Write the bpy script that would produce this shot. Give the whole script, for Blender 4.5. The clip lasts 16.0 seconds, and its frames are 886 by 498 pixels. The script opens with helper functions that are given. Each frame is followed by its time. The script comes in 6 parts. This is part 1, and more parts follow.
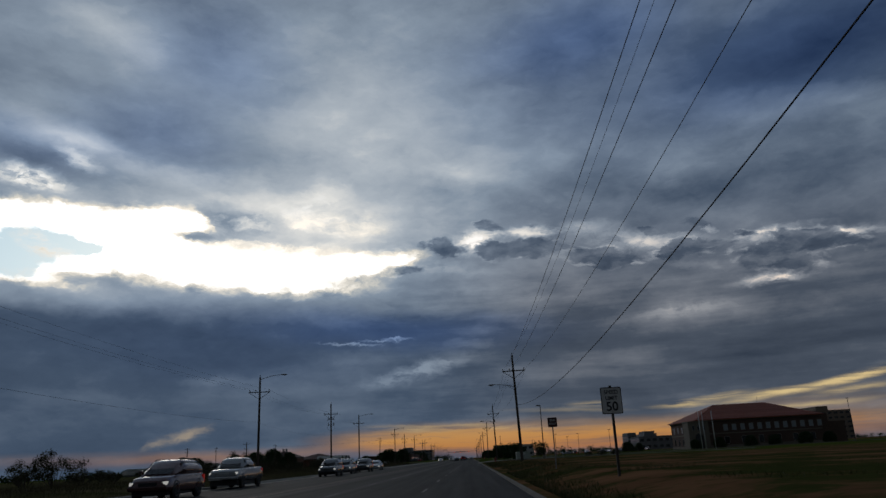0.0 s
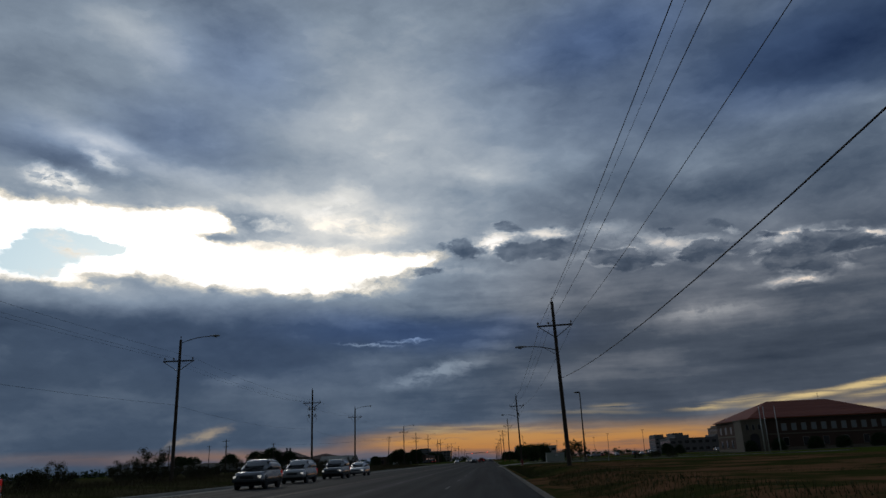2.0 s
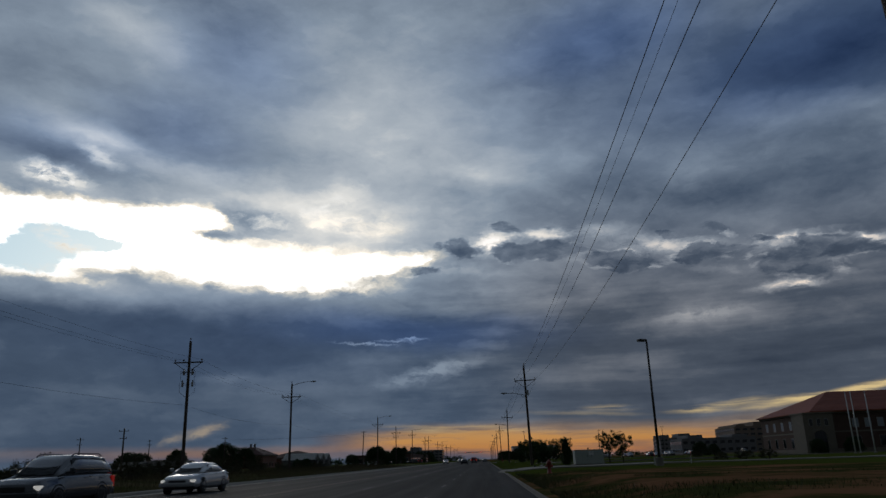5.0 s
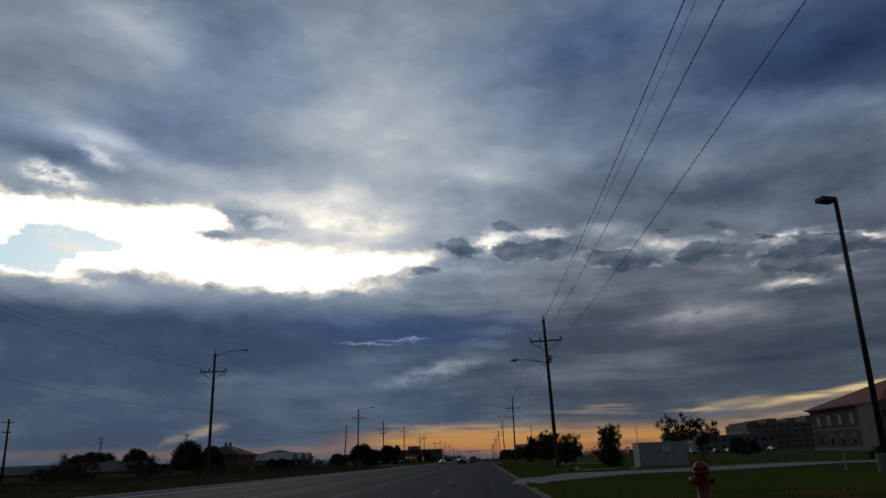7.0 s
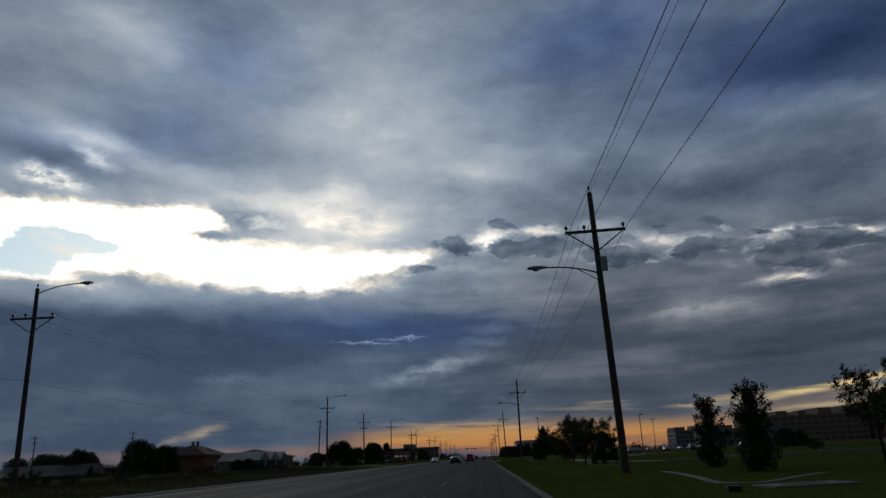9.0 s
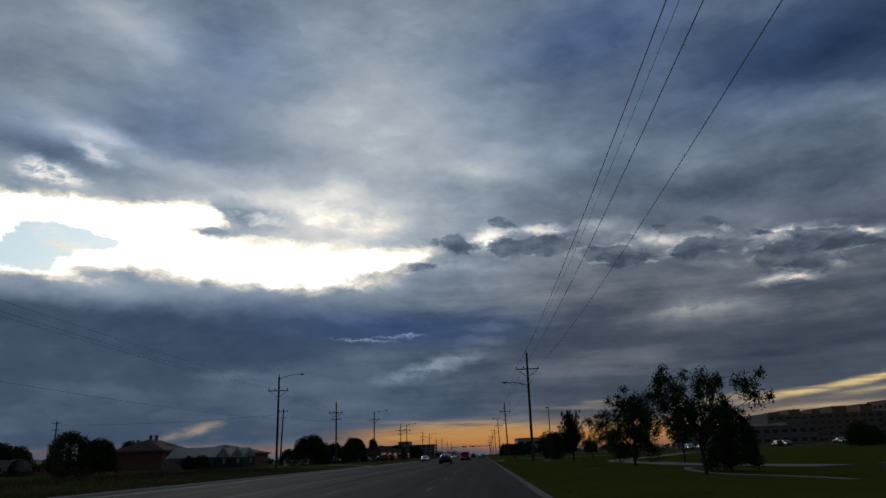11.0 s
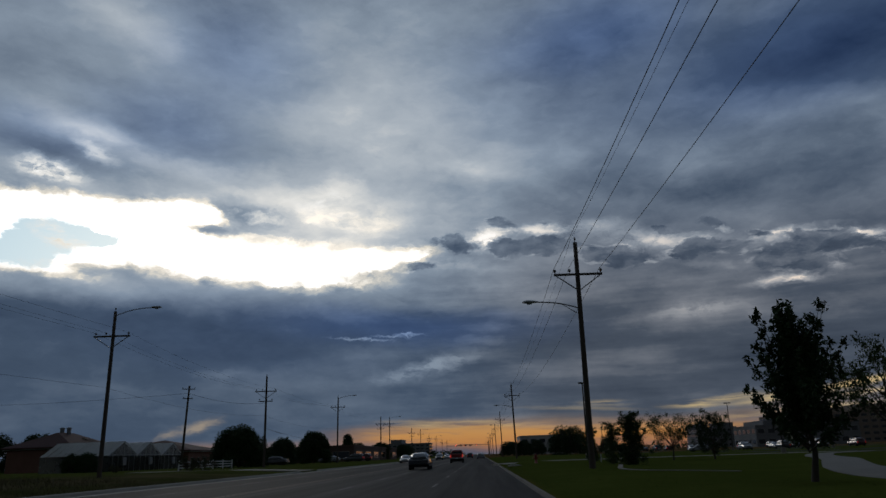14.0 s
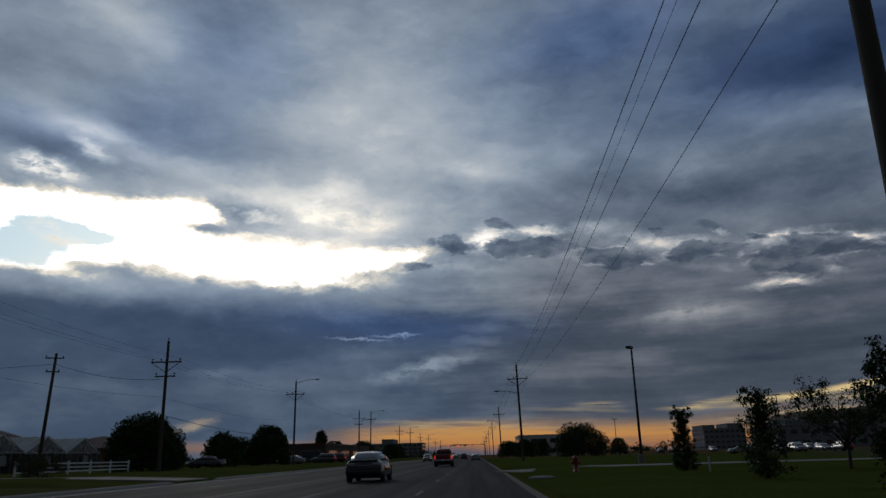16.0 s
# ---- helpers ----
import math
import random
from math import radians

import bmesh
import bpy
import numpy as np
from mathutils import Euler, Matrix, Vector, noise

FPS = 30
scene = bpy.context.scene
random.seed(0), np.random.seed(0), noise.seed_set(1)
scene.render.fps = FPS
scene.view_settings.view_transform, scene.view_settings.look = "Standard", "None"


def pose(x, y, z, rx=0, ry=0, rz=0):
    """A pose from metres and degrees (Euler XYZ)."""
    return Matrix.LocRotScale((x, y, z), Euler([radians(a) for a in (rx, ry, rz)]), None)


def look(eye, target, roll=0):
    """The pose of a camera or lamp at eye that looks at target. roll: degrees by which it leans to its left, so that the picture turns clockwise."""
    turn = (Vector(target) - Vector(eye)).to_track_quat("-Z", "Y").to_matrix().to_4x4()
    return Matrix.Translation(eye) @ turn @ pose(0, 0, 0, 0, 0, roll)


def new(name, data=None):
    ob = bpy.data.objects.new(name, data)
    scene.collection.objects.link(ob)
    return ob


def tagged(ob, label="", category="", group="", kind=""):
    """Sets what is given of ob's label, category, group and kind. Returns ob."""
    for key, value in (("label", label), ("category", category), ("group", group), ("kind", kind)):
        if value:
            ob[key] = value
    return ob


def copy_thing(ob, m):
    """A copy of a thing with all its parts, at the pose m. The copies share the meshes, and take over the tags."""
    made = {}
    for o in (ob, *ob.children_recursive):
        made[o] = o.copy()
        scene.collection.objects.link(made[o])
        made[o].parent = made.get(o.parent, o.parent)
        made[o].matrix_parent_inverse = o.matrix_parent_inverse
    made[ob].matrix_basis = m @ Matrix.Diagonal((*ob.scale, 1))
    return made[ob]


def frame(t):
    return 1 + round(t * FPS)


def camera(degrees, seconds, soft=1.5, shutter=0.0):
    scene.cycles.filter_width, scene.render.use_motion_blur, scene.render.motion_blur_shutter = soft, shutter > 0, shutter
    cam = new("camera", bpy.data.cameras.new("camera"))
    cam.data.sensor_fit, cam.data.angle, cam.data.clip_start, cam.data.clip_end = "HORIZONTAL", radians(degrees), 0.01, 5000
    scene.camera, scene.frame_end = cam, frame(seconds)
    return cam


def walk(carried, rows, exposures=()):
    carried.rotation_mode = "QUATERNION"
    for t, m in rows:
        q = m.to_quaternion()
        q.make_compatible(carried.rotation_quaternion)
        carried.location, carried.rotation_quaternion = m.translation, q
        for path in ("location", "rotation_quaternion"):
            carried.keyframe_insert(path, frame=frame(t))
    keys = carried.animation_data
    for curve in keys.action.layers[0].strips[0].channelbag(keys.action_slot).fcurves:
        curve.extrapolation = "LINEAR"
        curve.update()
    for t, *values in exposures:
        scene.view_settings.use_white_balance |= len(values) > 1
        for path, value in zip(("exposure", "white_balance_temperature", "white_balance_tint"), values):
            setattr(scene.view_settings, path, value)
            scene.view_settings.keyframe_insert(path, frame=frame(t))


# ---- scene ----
# ---------------------------------------------------------------- camera
# seconds, x, y, z, yaw, pitch, roll
cam = camera(62.6, 16.0, soft=1.5)
PATH = [
    (0, -0.09, 0.00, 1.13, 2.15, 16.08, 2.92),
    (0.5, -0.06, 7.88, 1.14, 2.48, 16.09, 3.10),
    (1, -0.01, 15.72, 1.13, 2.92, 16.29, 2.68),
    (1.5, 0.03, 23.46, 1.15, 3.36, 16.28, 2.79),
    (2, 0.04, 31.20, 1.15, 3.61, 16.24, 2.43),
    (2.5, 0.10, 38.90, 1.16, 3.49, 16.24, 2.36),
    (3, 0.11, 46.52, 1.16, 3.48, 16.23, 1.90),
    (3.5, 0.10, 54.14, 1.18, 3.48, 16.23, 2.00),
    (4, 0.04, 61.91, 1.16, 3.10, 16.32, 1.69),
    (6.5, 0.04, 101.00, 1.14, 3.35, 15.97, 2.16),
    (7, -0.01, 108.68, 1.15, 3.26, 16.16, 1.99),
    (7.5, 0.02, 116.29, 1.15, 3.35, 16.20, 2.14),
    (8, 0.00, 123.79, 1.16, 3.08, 16.07, 2.42),
    (8.5, -0.03, 131.17, 1.16, 3.29, 16.02, 2.61),
    (9, 0.03, 138.63, 1.17, 3.16, 16.02, 2.63),
    (11.5, 0.07, 176.86, 1.14, 2.96, 15.85, 2.00),
    (12, 0.02, 184.49, 1.14, 2.93, 15.95, 1.73),
    (12.5, -0.02, 192.11, 1.14, 3.18, 15.88, 1.52),
    (13, -0.05, 199.73, 1.15, 3.32, 15.94, 1.34),
    (13.5, -0.08, 207.31, 1.15, 3.22, 15.79, 1.50),
    (14, -0.04, 214.80, 1.15, 2.89, 15.82, 1.93),
    (14.5, -0.07, 222.28, 1.15, 2.73, 15.80, 1.98),
    (15, -0.07, 229.68, 1.14, 2.68, 15.82, 1.70),
    (15.5, -0.03, 237.04, 1.15, 2.32, 15.91, 1.81),
    (16, -0.04, 244.51, 1.15, 2.54, 15.85, 1.55),
]
walk(cam, [(t, pose(x, y, z, 90 + p, r, w)) for t, x, y, z, w, p, r in PATH])

# ---------------------------------------------------------------- sky and sun
# Banks and breaks of the evening cloud: bearing, height, half width, half height (degrees), lean, strength.
BREAKS = [
    (-31.0, 14.5, 2.6, 0.55, -4, 0.8),
    (-30.5, 17.6, 6.3, 1.02, -5, 1.0), (-22.7, 18.1, 4.2, 1.00, -3, 0.9), (-22.5, 15.0, 7.0, 1.34, -6, 1.0), (-14.4, 14.8, 6.2, 1.48, -6, 1.0),
    (-8.4, 15.0, 3.2, 0.71, 3, 0.7), (-27.4, 15.9, 3.5, 0.97, -3, 0.6), (-4.7, 15.6, 1.8, 0.53, 9, 0.5), (-34.9, 15.5, 2.0, 1.28, -3, 1.0),
    (-42.2, 15.6, 6.8, 2.42, -3, 1.0), (-17.6, 18.5, 2.2, 0.86, -7, -1.3), (-20.9, 17.2, 1.7, 0.34, 1, -0.8), (-14.0, 17.2, 2.7, 0.44, -3, -0.5),
    (-32.3, 13.5, 3.9, 0.43, -6, 0.55), (-10.8, 18.1, 5.0, 1.32, -3, 0.3),
]
LIGHTS = [
    (-31.5, 12.7, 7.1, 1.01, -5, 0.26), (-18.7, 14.0, 17.0, 2.22, -5, 0.13), (-27.8, 30.9, 8.0, 2.64, -11, 0.19), (-8.8, 29.3, 11.8, 5.84, -3, 0.2),
    (-45.7, 25.2, 10.9, 8.05, -3, 0.08), (-20.5, 17.0, 17.0, 3.39, -5, 0.34), (-34.1, 26.3, 8.8, 4.07, -3, 0.11), (-3.7, 32.5, 7.6, 3.66, -3, 0.08),
    (-6.0, 23.5, 11.0, 3.70, -3, 0.2), (1.5, 21.6, 7.1, 1.97, -6, 0.1), (-29.5, 23.3, 5.8, 0.71, -15, 0.15), (-23.3, 21.3, 8.0, 1.07, -9, 0.18),
    (-10.8, 18.5, 9.2, 2.28, -3, 0.32), (25.2, 23.0, 7.5, 1.53, 7, 0.09), (17.4, 9.6, 4.3, 0.91, 5, 0.14),
]
TUFTS = [
    (-18.0, 18.4, 2.7, 0.86, -7, -0.4), (-20.9, 17.2, 1.9, 0.34, -1, -0.3), (-32.5, 20.3, 1.9, 0.58, -9, 0.75), (-29.4, 21.9, 1.2, 0.55, -23, 0.4),
    (1.5, 16.4, 1.7, 0.71, 5, 0.55), (14.9, 15.4, 3.8, 0.51, -7, 0.34), (9.4, 16.9, 2.7, 0.43, -3, 0.28), (24.0, 14.5, 2.6, 0.36, 1, 0.42),
    (28.3, 13.9, 2.4, 0.30, -6, 0.45), (23.3, 11.3, 2.0, 0.28, 0, 0.55), (25.9, 12.3, 0.9, 0.39, -33, 0.45), (5.8, 16.8, 2.3, 0.39, -3, 0.4),
    (16.6, 9.8, 3.2, 0.41, 3, 0.22), (-11.3, 20.2, 1.9, 0.70, 17, 0.14), (-3.9, 6.6, 3.1, 0.52, 11, 0.3),
]
STREAKS = [
    (-9.1, 8.9, 1.8, 0.08, -5, 0.34), (-5.4, 9.1, 0.9, 0.09, 3, 0.38), (-6.9, 9.0, 1.3, 0.05, -3, 0.25), (-3.0, 6.7, 3.5, 0.61, 13, 0.09),
    (-9.2, 5.3, 5.6, 0.94, -3, 0.06), (0.6, 8.5, 1.8, 0.26, -3, 0.12), (-19.3, 6.4, 2.4, 0.21, 1, 0.06),
]
PUFFS = [
    (2.8, 17.5, 1.2, 0.44, -16, 0.9), (-1.4, 16.1, 1.66, 0.71, -7, 0.9), (3.2, 15.6, 2.06, 0.66, -8, 1.0), (6.8, 15.7, 2.03, 0.57, -5, 0.9),
    (11.4, 14.4, 3.47, 0.73, -4, 1.0), (15.9, 15.9, 1.18, 0.25, -15, 0.8), (19.0, 15.9, 1.05, 0.37, -22, 0.9), (22.2, 14.9, 1.08, 0.28, -15, 0.8),
    (18.1, 14.3, 2.11, 0.7, -8, 1.0), (23.8, 12.8, 2.3, 1.03, -15, 1.0), (27.6, 13.4, 2.3, 0.84, -14, 1.0), (25.5, 14.2, 1.31, 0.31, -14, 0.8),
    (-4.2, 14.5, 1.47, 0.4, 6, 0.7), (5.8, 17.4, 1.0, 0.26, -9, 0.6),
]
SWELLS = [
    (-21.0, 26.2, 13.0, 5.0, 0, 0.05),
    (-27.4, 30.9, 3.82, 0.99, -15, 0.1), (-31.1, 23.4, 4.2, 0.5, -3, 0.12), (-12.7, 24.5, 5.15, 2.57, 2, 0.04), (-8.5, 21.1, 6.08, 1.54, -4, 0.06),
    (-0.1, 22.3, 2.86, 0.48, -7, 0.1), (2.4, 21.3, 2.36, 0.35, -12, 0.08), (24.5, 23.7, 5.92, 1.16, -9, 0.12), (8.7, 23.1, 5.09, 1.03, -2, 0.06),
    (29.1, 23.5, 3.29, 0.59, -15, 0.05), (20.1, 16.5, 3.61, 0.65, -12, 0.07), (-0.6, 18.9, 3.28, 0.88, -8, 0.05), (-10.8, 26.9, 3.84, 1.27, 21, 0.04),
    (-34.2, 27.4, 3.54, 1.47, 7, -0.1), (-24.8, 24.3, 3.15, 1.7, -9, 0.036), (-18.8, 27.0, 3.64, 1.86, 14, -0.045), (-31.0, 21.9, 4.92, 0.7, -2, -0.12),
]
HOLLOWS = [
    (2.7, 31.8, 5.0, 2.4, 0, -0.07),
    (13.0, 31.0, 5.18, 1.98, 1, -0.01), (29.3, 26.2, 4.47, 1.63, -16, -0.01), (14.6, 19.2, 6.49, 0.76, -12, -0.07), (28.7, 19.5, 3.93, 1.51, -13, -0.1),
    (19.6, 18.7, 3.68, 0.65, -3, -0.05), (-8.8, 32.2, 2.99, 1.63, 31, -0.05), (3.3, 20.0, 4.2, 0.7, -4, -0.05), (-21.2, 29.8, 2.72, 2.0, 46, -0.06),
    (8.7, 27.9, 2.86, 1.66, -7, -0.05), (-22.8, 20.6, 4.62, 0.58, -4, -0.08), (-16.3, 21.0, 2.69, 0.69, -4, -0.05),
]
BANDS = [
    (25.5, 5.9, 5.5, 0.9, 0, -0.07),
    (17.4, 9.3, 5.15, 0.53, -2, 0.03), (11.8, 6.8, 3.32, 0.33, -6, 0.07), (24.3, 9.1, 3.23, 0.35, -4, 0.07), (20.1, 6.2, 4.13, 0.36, -3, -0.07),
    (12.4, 8.2, 6.22, 0.5, -7, -0.07), (24.7, 7.5, 3.88, 0.46, -9, -0.06), (6.5, 5.1, 3.84, 0.59, 0, 0.05), (16.9, 5.2, 5.45, 0.4, -1, -0.05),
    (4.0, 12.2, 3.13, 0.88, -10, 0.08), (2.0, 9.2, 2.66, 0.35, -7, 0.06), (-3.7, 10.8, 5.39, 0.62, -6, -0.05), (-23.3, 8.5, 5.85, 0.65, 3, -0.03),
    (-29.2, 10.8, 4.72, 0.79, 0, -0.05), (-16.0, 6.0, 5.41, 0.67, 1, 0.04), (-29.8, 5.3, 3.83, 0.53, -4, 0.05),
]
RIMS = [
    (1.1, 16.3, 0.74, 0.4, 17, 0.225), (-1.7, 14.7, 3.21, 0.4, -7, 0.165), (4.9, 16.9, 0.91, 0.31, -4, 0.165), (14.9, 15.3, 1.44, 0.3, -11, 0.165),
    (21.7, 14.2, 0.93, 0.36, -19, 0.188), (28.5, 13.9, 0.96, 0.15, -19, 0.225), (23.0, 11.4, 1.67, 0.28, -8, 0.18), (26.6, 11.9, 1.27, 0.19, -13, 0.165),
    (18.5, 13.0, 2.0, 0.25, -7, 0.105), (8.3, 14.7, 0.89, 0.35, -5, 0.12), (-6.3, 15.8, 1.84, 0.44, 9, 0.188), (25.0, 13.4, 0.58, 0.24, -9, 0.15),
]
DARKS = [
    (-24.7, 10.2, 10.1, 1.72, -5, -0.13), (-32.4, 11.2, 7.6, 1.54, -3, -0.03), (-5.6, 10.0, 6.7, 0.88, -3, -0.11), (-33.6, 22.1, 4.0, 1.14, -9, -0.12),
    (-24.8, 24.8, 3.8, 1.81, -15, -0.08), (-20.2, 29.9, 3.7, 3.60, -3, -0.08), (29.4, 26.5, 9.6, 3.42, 5, -0.36), (25.3, 15.4, 8.6, 3.12, 1, -0.09),
    (12.0, 30.3, 9.3, 3.60, 5, -0.10), (17.9, 18.2, 6.9, 1.24, 3, -0.07), (24.3, 5.3, 7.6, 1.53, -3, -0.05), (28.4, 18.0, 5.5, 1.51, 3, -0.06),
    (-22.1, 7.3, 7.9, 1.23, 5, -0.04), (17.2, 8.0, 10.2, 1.23, -1, -0.05),
]
BLUES = [
    (29.5, 27.1, 9.2, 3.22, 5, 0.9), (11.6, 31.5, 7.1, 2.37, 5, 0.8), (-4.7, 9.8, 8.9, 1.14, -3, 1.0), (-19.8, 30.0, 5.1, 3.60, -3, 0.5),
    (-24.3, 24.4, 4.7, 2.03, -11, 0.5), (13.5, 28.0, 11.8, 4.85, -3, 0.35), (-32.9, 22.7, 5.1, 1.52, -3, 0.4), (-18.6, 9.4, 10.8, 2.53, -3, 0.3),
]
GLOWS = [
    (0.2, 1.3, 6.0, 0.83, -3, 1.0), (-5.8, 1.4, 4.1, 0.54, -3, 0.75), (8.2, 1.2, 8.2, 0.90, -3, 0.8), (18.1, 1.0, 7.8, 0.93, 0, 0.62),
    (26.0, 1.1, 4.9, 0.85, 2, 0.36), (24.6, 2.7, 5.8, 0.70, 4, 0.22), (-30.1, 1.2, 8.9, 0.32, 0, 0.16), (-15.1, 0.9, 9.0, 0.38, 0, 0.40),
    (37.3, 1.9, 6.3, 1.31, 5, 0.25),
]
GLINTS = [
    (15.9, 3.0, 1.7, 0.19, 0, 0.7), (18.1, 3.3, 1.9, 0.19, 5, 0.7), (21.4, 3.2, 2.2, 0.22, 6, 0.8),
    (25.1, 3.6, 2.7, 0.21, 8, 0.8), (27.9, 4.1, 1.9, 0.24, 10, 0.8), (27.0, 3.2, 1.9, 0.18, 5, 0.6), (22.7, 2.2, 3.8, 0.18, 3, 0.6),
    (9.7, 3.4, 1.5, 0.17, -1, 0.55), (7.6, 3.1, 3.3, 0.13, -3, 0.2), (-4.1, 2.3, 2.4, 0.20, -3, 0.5), (1.9, 2.2, 3.4, 0.16, -5, 0.4),
]
WEDGE = [
    (-21.4, 2.5, 1.5, 0.36, 17, 0.42), (-20.6, 2.6, 0.9, 0.20, 20, 0.25), (-22.6, 2.0, 1.0, 0.18, 12, 0.25),
]
HOLE = [
    (-31.7, 15.9, 2.7, 1.05, -3, 1.1), (-28.9, 16.0, 2.1, 0.36, -6, 0.9), (-33.8, 14.3, 2.1, 0.84, -3, 1.1),
]


class Graph:
    """Shortcuts for a node tree."""

    def __init__(self, tree):
        self.tree = tree
        self.nodes, self.links = tree.nodes, tree.links

    def node(self, kind, **settings):
        n = self.nodes.new(kind)
        for key, value in settings.items():
            setattr(n, key, value)
        return n

    def put(self, socket, value):
        if isinstance(value, bpy.types.NodeSocket):
            self.links.new(value, socket)
        elif value is not None:
            socket.default_value = value

    def math(self, op, a, b=None, c=None, clamp=False):
        n = self.node("ShaderNodeMath", operation=op, use_clamp=clamp)
        for s, v in zip(n.inputs, (a, b, c)):
            self.put(s, v)
        return n.outputs[0]

    def vec(self, op, a, b=None):
        n = self.node("ShaderNodeVectorMath", operation=op)
        for s, v in zip(n.inputs, (a, b)):
            self.put(s, v)
        return n.outputs["Value" if op in ("DOT_PRODUCT", "LENGTH") else "Vector"]

    def noise(self, vector, scale, detail=4.0, rough=0.55, distortion=0.0, out="Fac"):
        n = self.node("ShaderNodeTexNoise", noise_dimensions="3D")
        self.put(n.inputs["Vector"], vector)
        for key, value in (("Scale", scale), ("Detail", detail), ("Roughness", rough), ("Distortion", distortion)):
            self.put(n.inputs[key], value)
        return n.outputs[out]

    def ramp(self, fac, stops, smooth=False):
        n = self.node("ShaderNodeValToRGB")
        n.color_ramp.interpolation = "EASE" if smooth else "LINEAR"
        e = n.color_ramp.elements
        while len(e) < len(stops):
            e.new(0.5)
        for k, (p, c) in zip(e, stops):
            k.position = p
            k.color = (*c, 1) if len(c) == 3 else c
        self.put(n.inputs[0], fac)
        return n.outputs[0]

    def mix(self, fac, a, b, blend="MIX"):
        n = self.node("ShaderNodeMix", data_type="RGBA", blend_type=blend)
        for s, v in ((n.inputs[0], fac), (n.inputs[6], a), (n.inputs[7], b)):
            self.put(s, (*v, 1) if isinstance(v, tuple) and len(v) == 3 else v)
        return n.outputs[2]

    def step(self, v, lo, hi):
        n = self.node("ShaderNodeMapRange", interpolation_type="SMOOTHSTEP")
        for s, x in zip(n.inputs, (v, lo, hi, 0.0, 1.0)):
            self.put(s, x)
        return n.outputs[0]

    def scaled(self, vector, scale, loc=(0, 0, 0)):
        n = self.node("ShaderNodeMapping")
        self.put(n.inputs["Vector"], vector)
        n.inputs["Scale"].default_value, n.inputs["Location"].default_value = scale, loc
        return n.outputs[0]

    def banks(self, where, rows, total=0.0):
        for az, el, w, h, lean, amount in rows:
            n = self.node("ShaderNodeMapping", vector_type="TEXTURE")
            self.put(n.inputs["Vector"], where)
            n.inputs["Location"].default_value = (az, el, 0)
            n.inputs["Rotation"].default_value = (0, 0, radians(lean))
            n.inputs["Scale"].default_value = (1.95 * w, 1.95 * h, 1)
            ball = self.node("ShaderNodeTexGradient", gradient_type="SPHERICAL")
            self.put(ball.inputs[0], n.outputs[0])
            total = self.math("MULTIPLY_ADD", self.step(ball.outputs["Fac"], 0.0, 1.0), amount, total)
        return total


def lin(r, g, b):
    """Linear colour of 8-bit display values."""
    return tuple(((v / 255 + 0.055) / 1.055) ** 2.4 if v > 10 else v / 255 / 12.92 for v in (r, g, b))


world = bpy.data.worlds.new("evening_sky")
scene.world = world
world.use_nodes = True
g = Graph(world.node_tree)
g.nodes.clear()
way = g.node("ShaderNodeTexCoord").outputs["Generated"]
split = g.node("ShaderNodeSeparateXYZ")
g.put(split.inputs[0], way)
az = g.math("MULTIPLY", g.math("ARCTAN2", split.outputs[0], split.outputs[1]), 57.29578)
el = g.math("MULTIPLY", g.math("ARCSINE", split.outputs[2]), 57.29578)
join = g.node("ShaderNodeCombineXYZ")
g.put(join.inputs[0], az)
g.put(join.inputs[1], el)
sky_at = join.outputs[0]
# the cloud deck lies flat overhead: its grain draws together towards the horizon
lift = g.math("ADD", g.math("MAXIMUM", split.outputs[2], 0.0), 0.10)
deck = g.node("ShaderNodeCombineXYZ")
g.put(deck.inputs[0], g.math("DIVIDE", split.outputs[0], lift))
g.put(deck.inputs[1], g.math("DIVIDE", split.outputs[1], lift))
deck_at = deck.outputs[0]


def shaken(at, *waves):
    for freq, size, seed in waves:
        n = g.noise(g.scaled(at, (freq, freq * 2.0, freq), (seed, seed * 1.7, seed)), 1.0, 4.0, 0.6, out="Color")
        n = g.vec("SUBTRACT", n, (0.5, 0.5, 0.5))
        at = g.vec("ADD", at, g.vec("MULTIPLY", n, (size, size * 0.55, 0)))
    return at


soft_at = shaken(sky_at, (0.12, 3.6, 3.0), (0.45, 1.3, 9.0))
crisp_at = shaken(sky_at, (0.22, 1.8, 5.0), (0.7, 1.3, 2.0), (2.2, 0.5, 7.0))

roll_at = shaken(sky_at, (0.16, 2.4, 3.0), (0.6, 1.1, 9.0), (1.8, 0.35, 4.0))
flat_at = shaken(sky_at, (0.20, 0.7, 5.0), (1.1, 0.30, 2.0))
billow = g.noise(deck_at, 1.15, 3.0, 0.42)
heap = g.noise(g.scaled(soft_at, (0.085, 0.16, 1.0), (2, 5, 0)), 1.0, 4.0, 0.45)
mid = g.noise(g.scaled(soft_at, (0.16, 0.36, 1.0), (7, 3, 0)), 1.0, 4.0, 0.5)
streak = g.noise(g.scaled(soft_at, (0.045, 0.30, 1.0), (4, 1, 0)), 1.0, 5.0, 0.5)
fine = g.noise(g.scaled(crisp_at, (0.42, 0.85, 1.0)), 1.0, 6.0, 0.6)


def heaps(at):
    """Flat-bottomed clumps with torn edges."""
    return g.noise(g.scaled(at, (0.20, 0.46, 1.0), (11, 4, 0)), 1.0, 7.0, 0.58)


clump = heaps(crisp_at)
# the side of a clump that faces the sun is the lighter one
lit = g.math("SUBTRACT", heaps(g.vec("ADD", crisp_at, (0.35, -0.40, 0))), clump)
patch = g.step(clump, 0.40, 0.60)

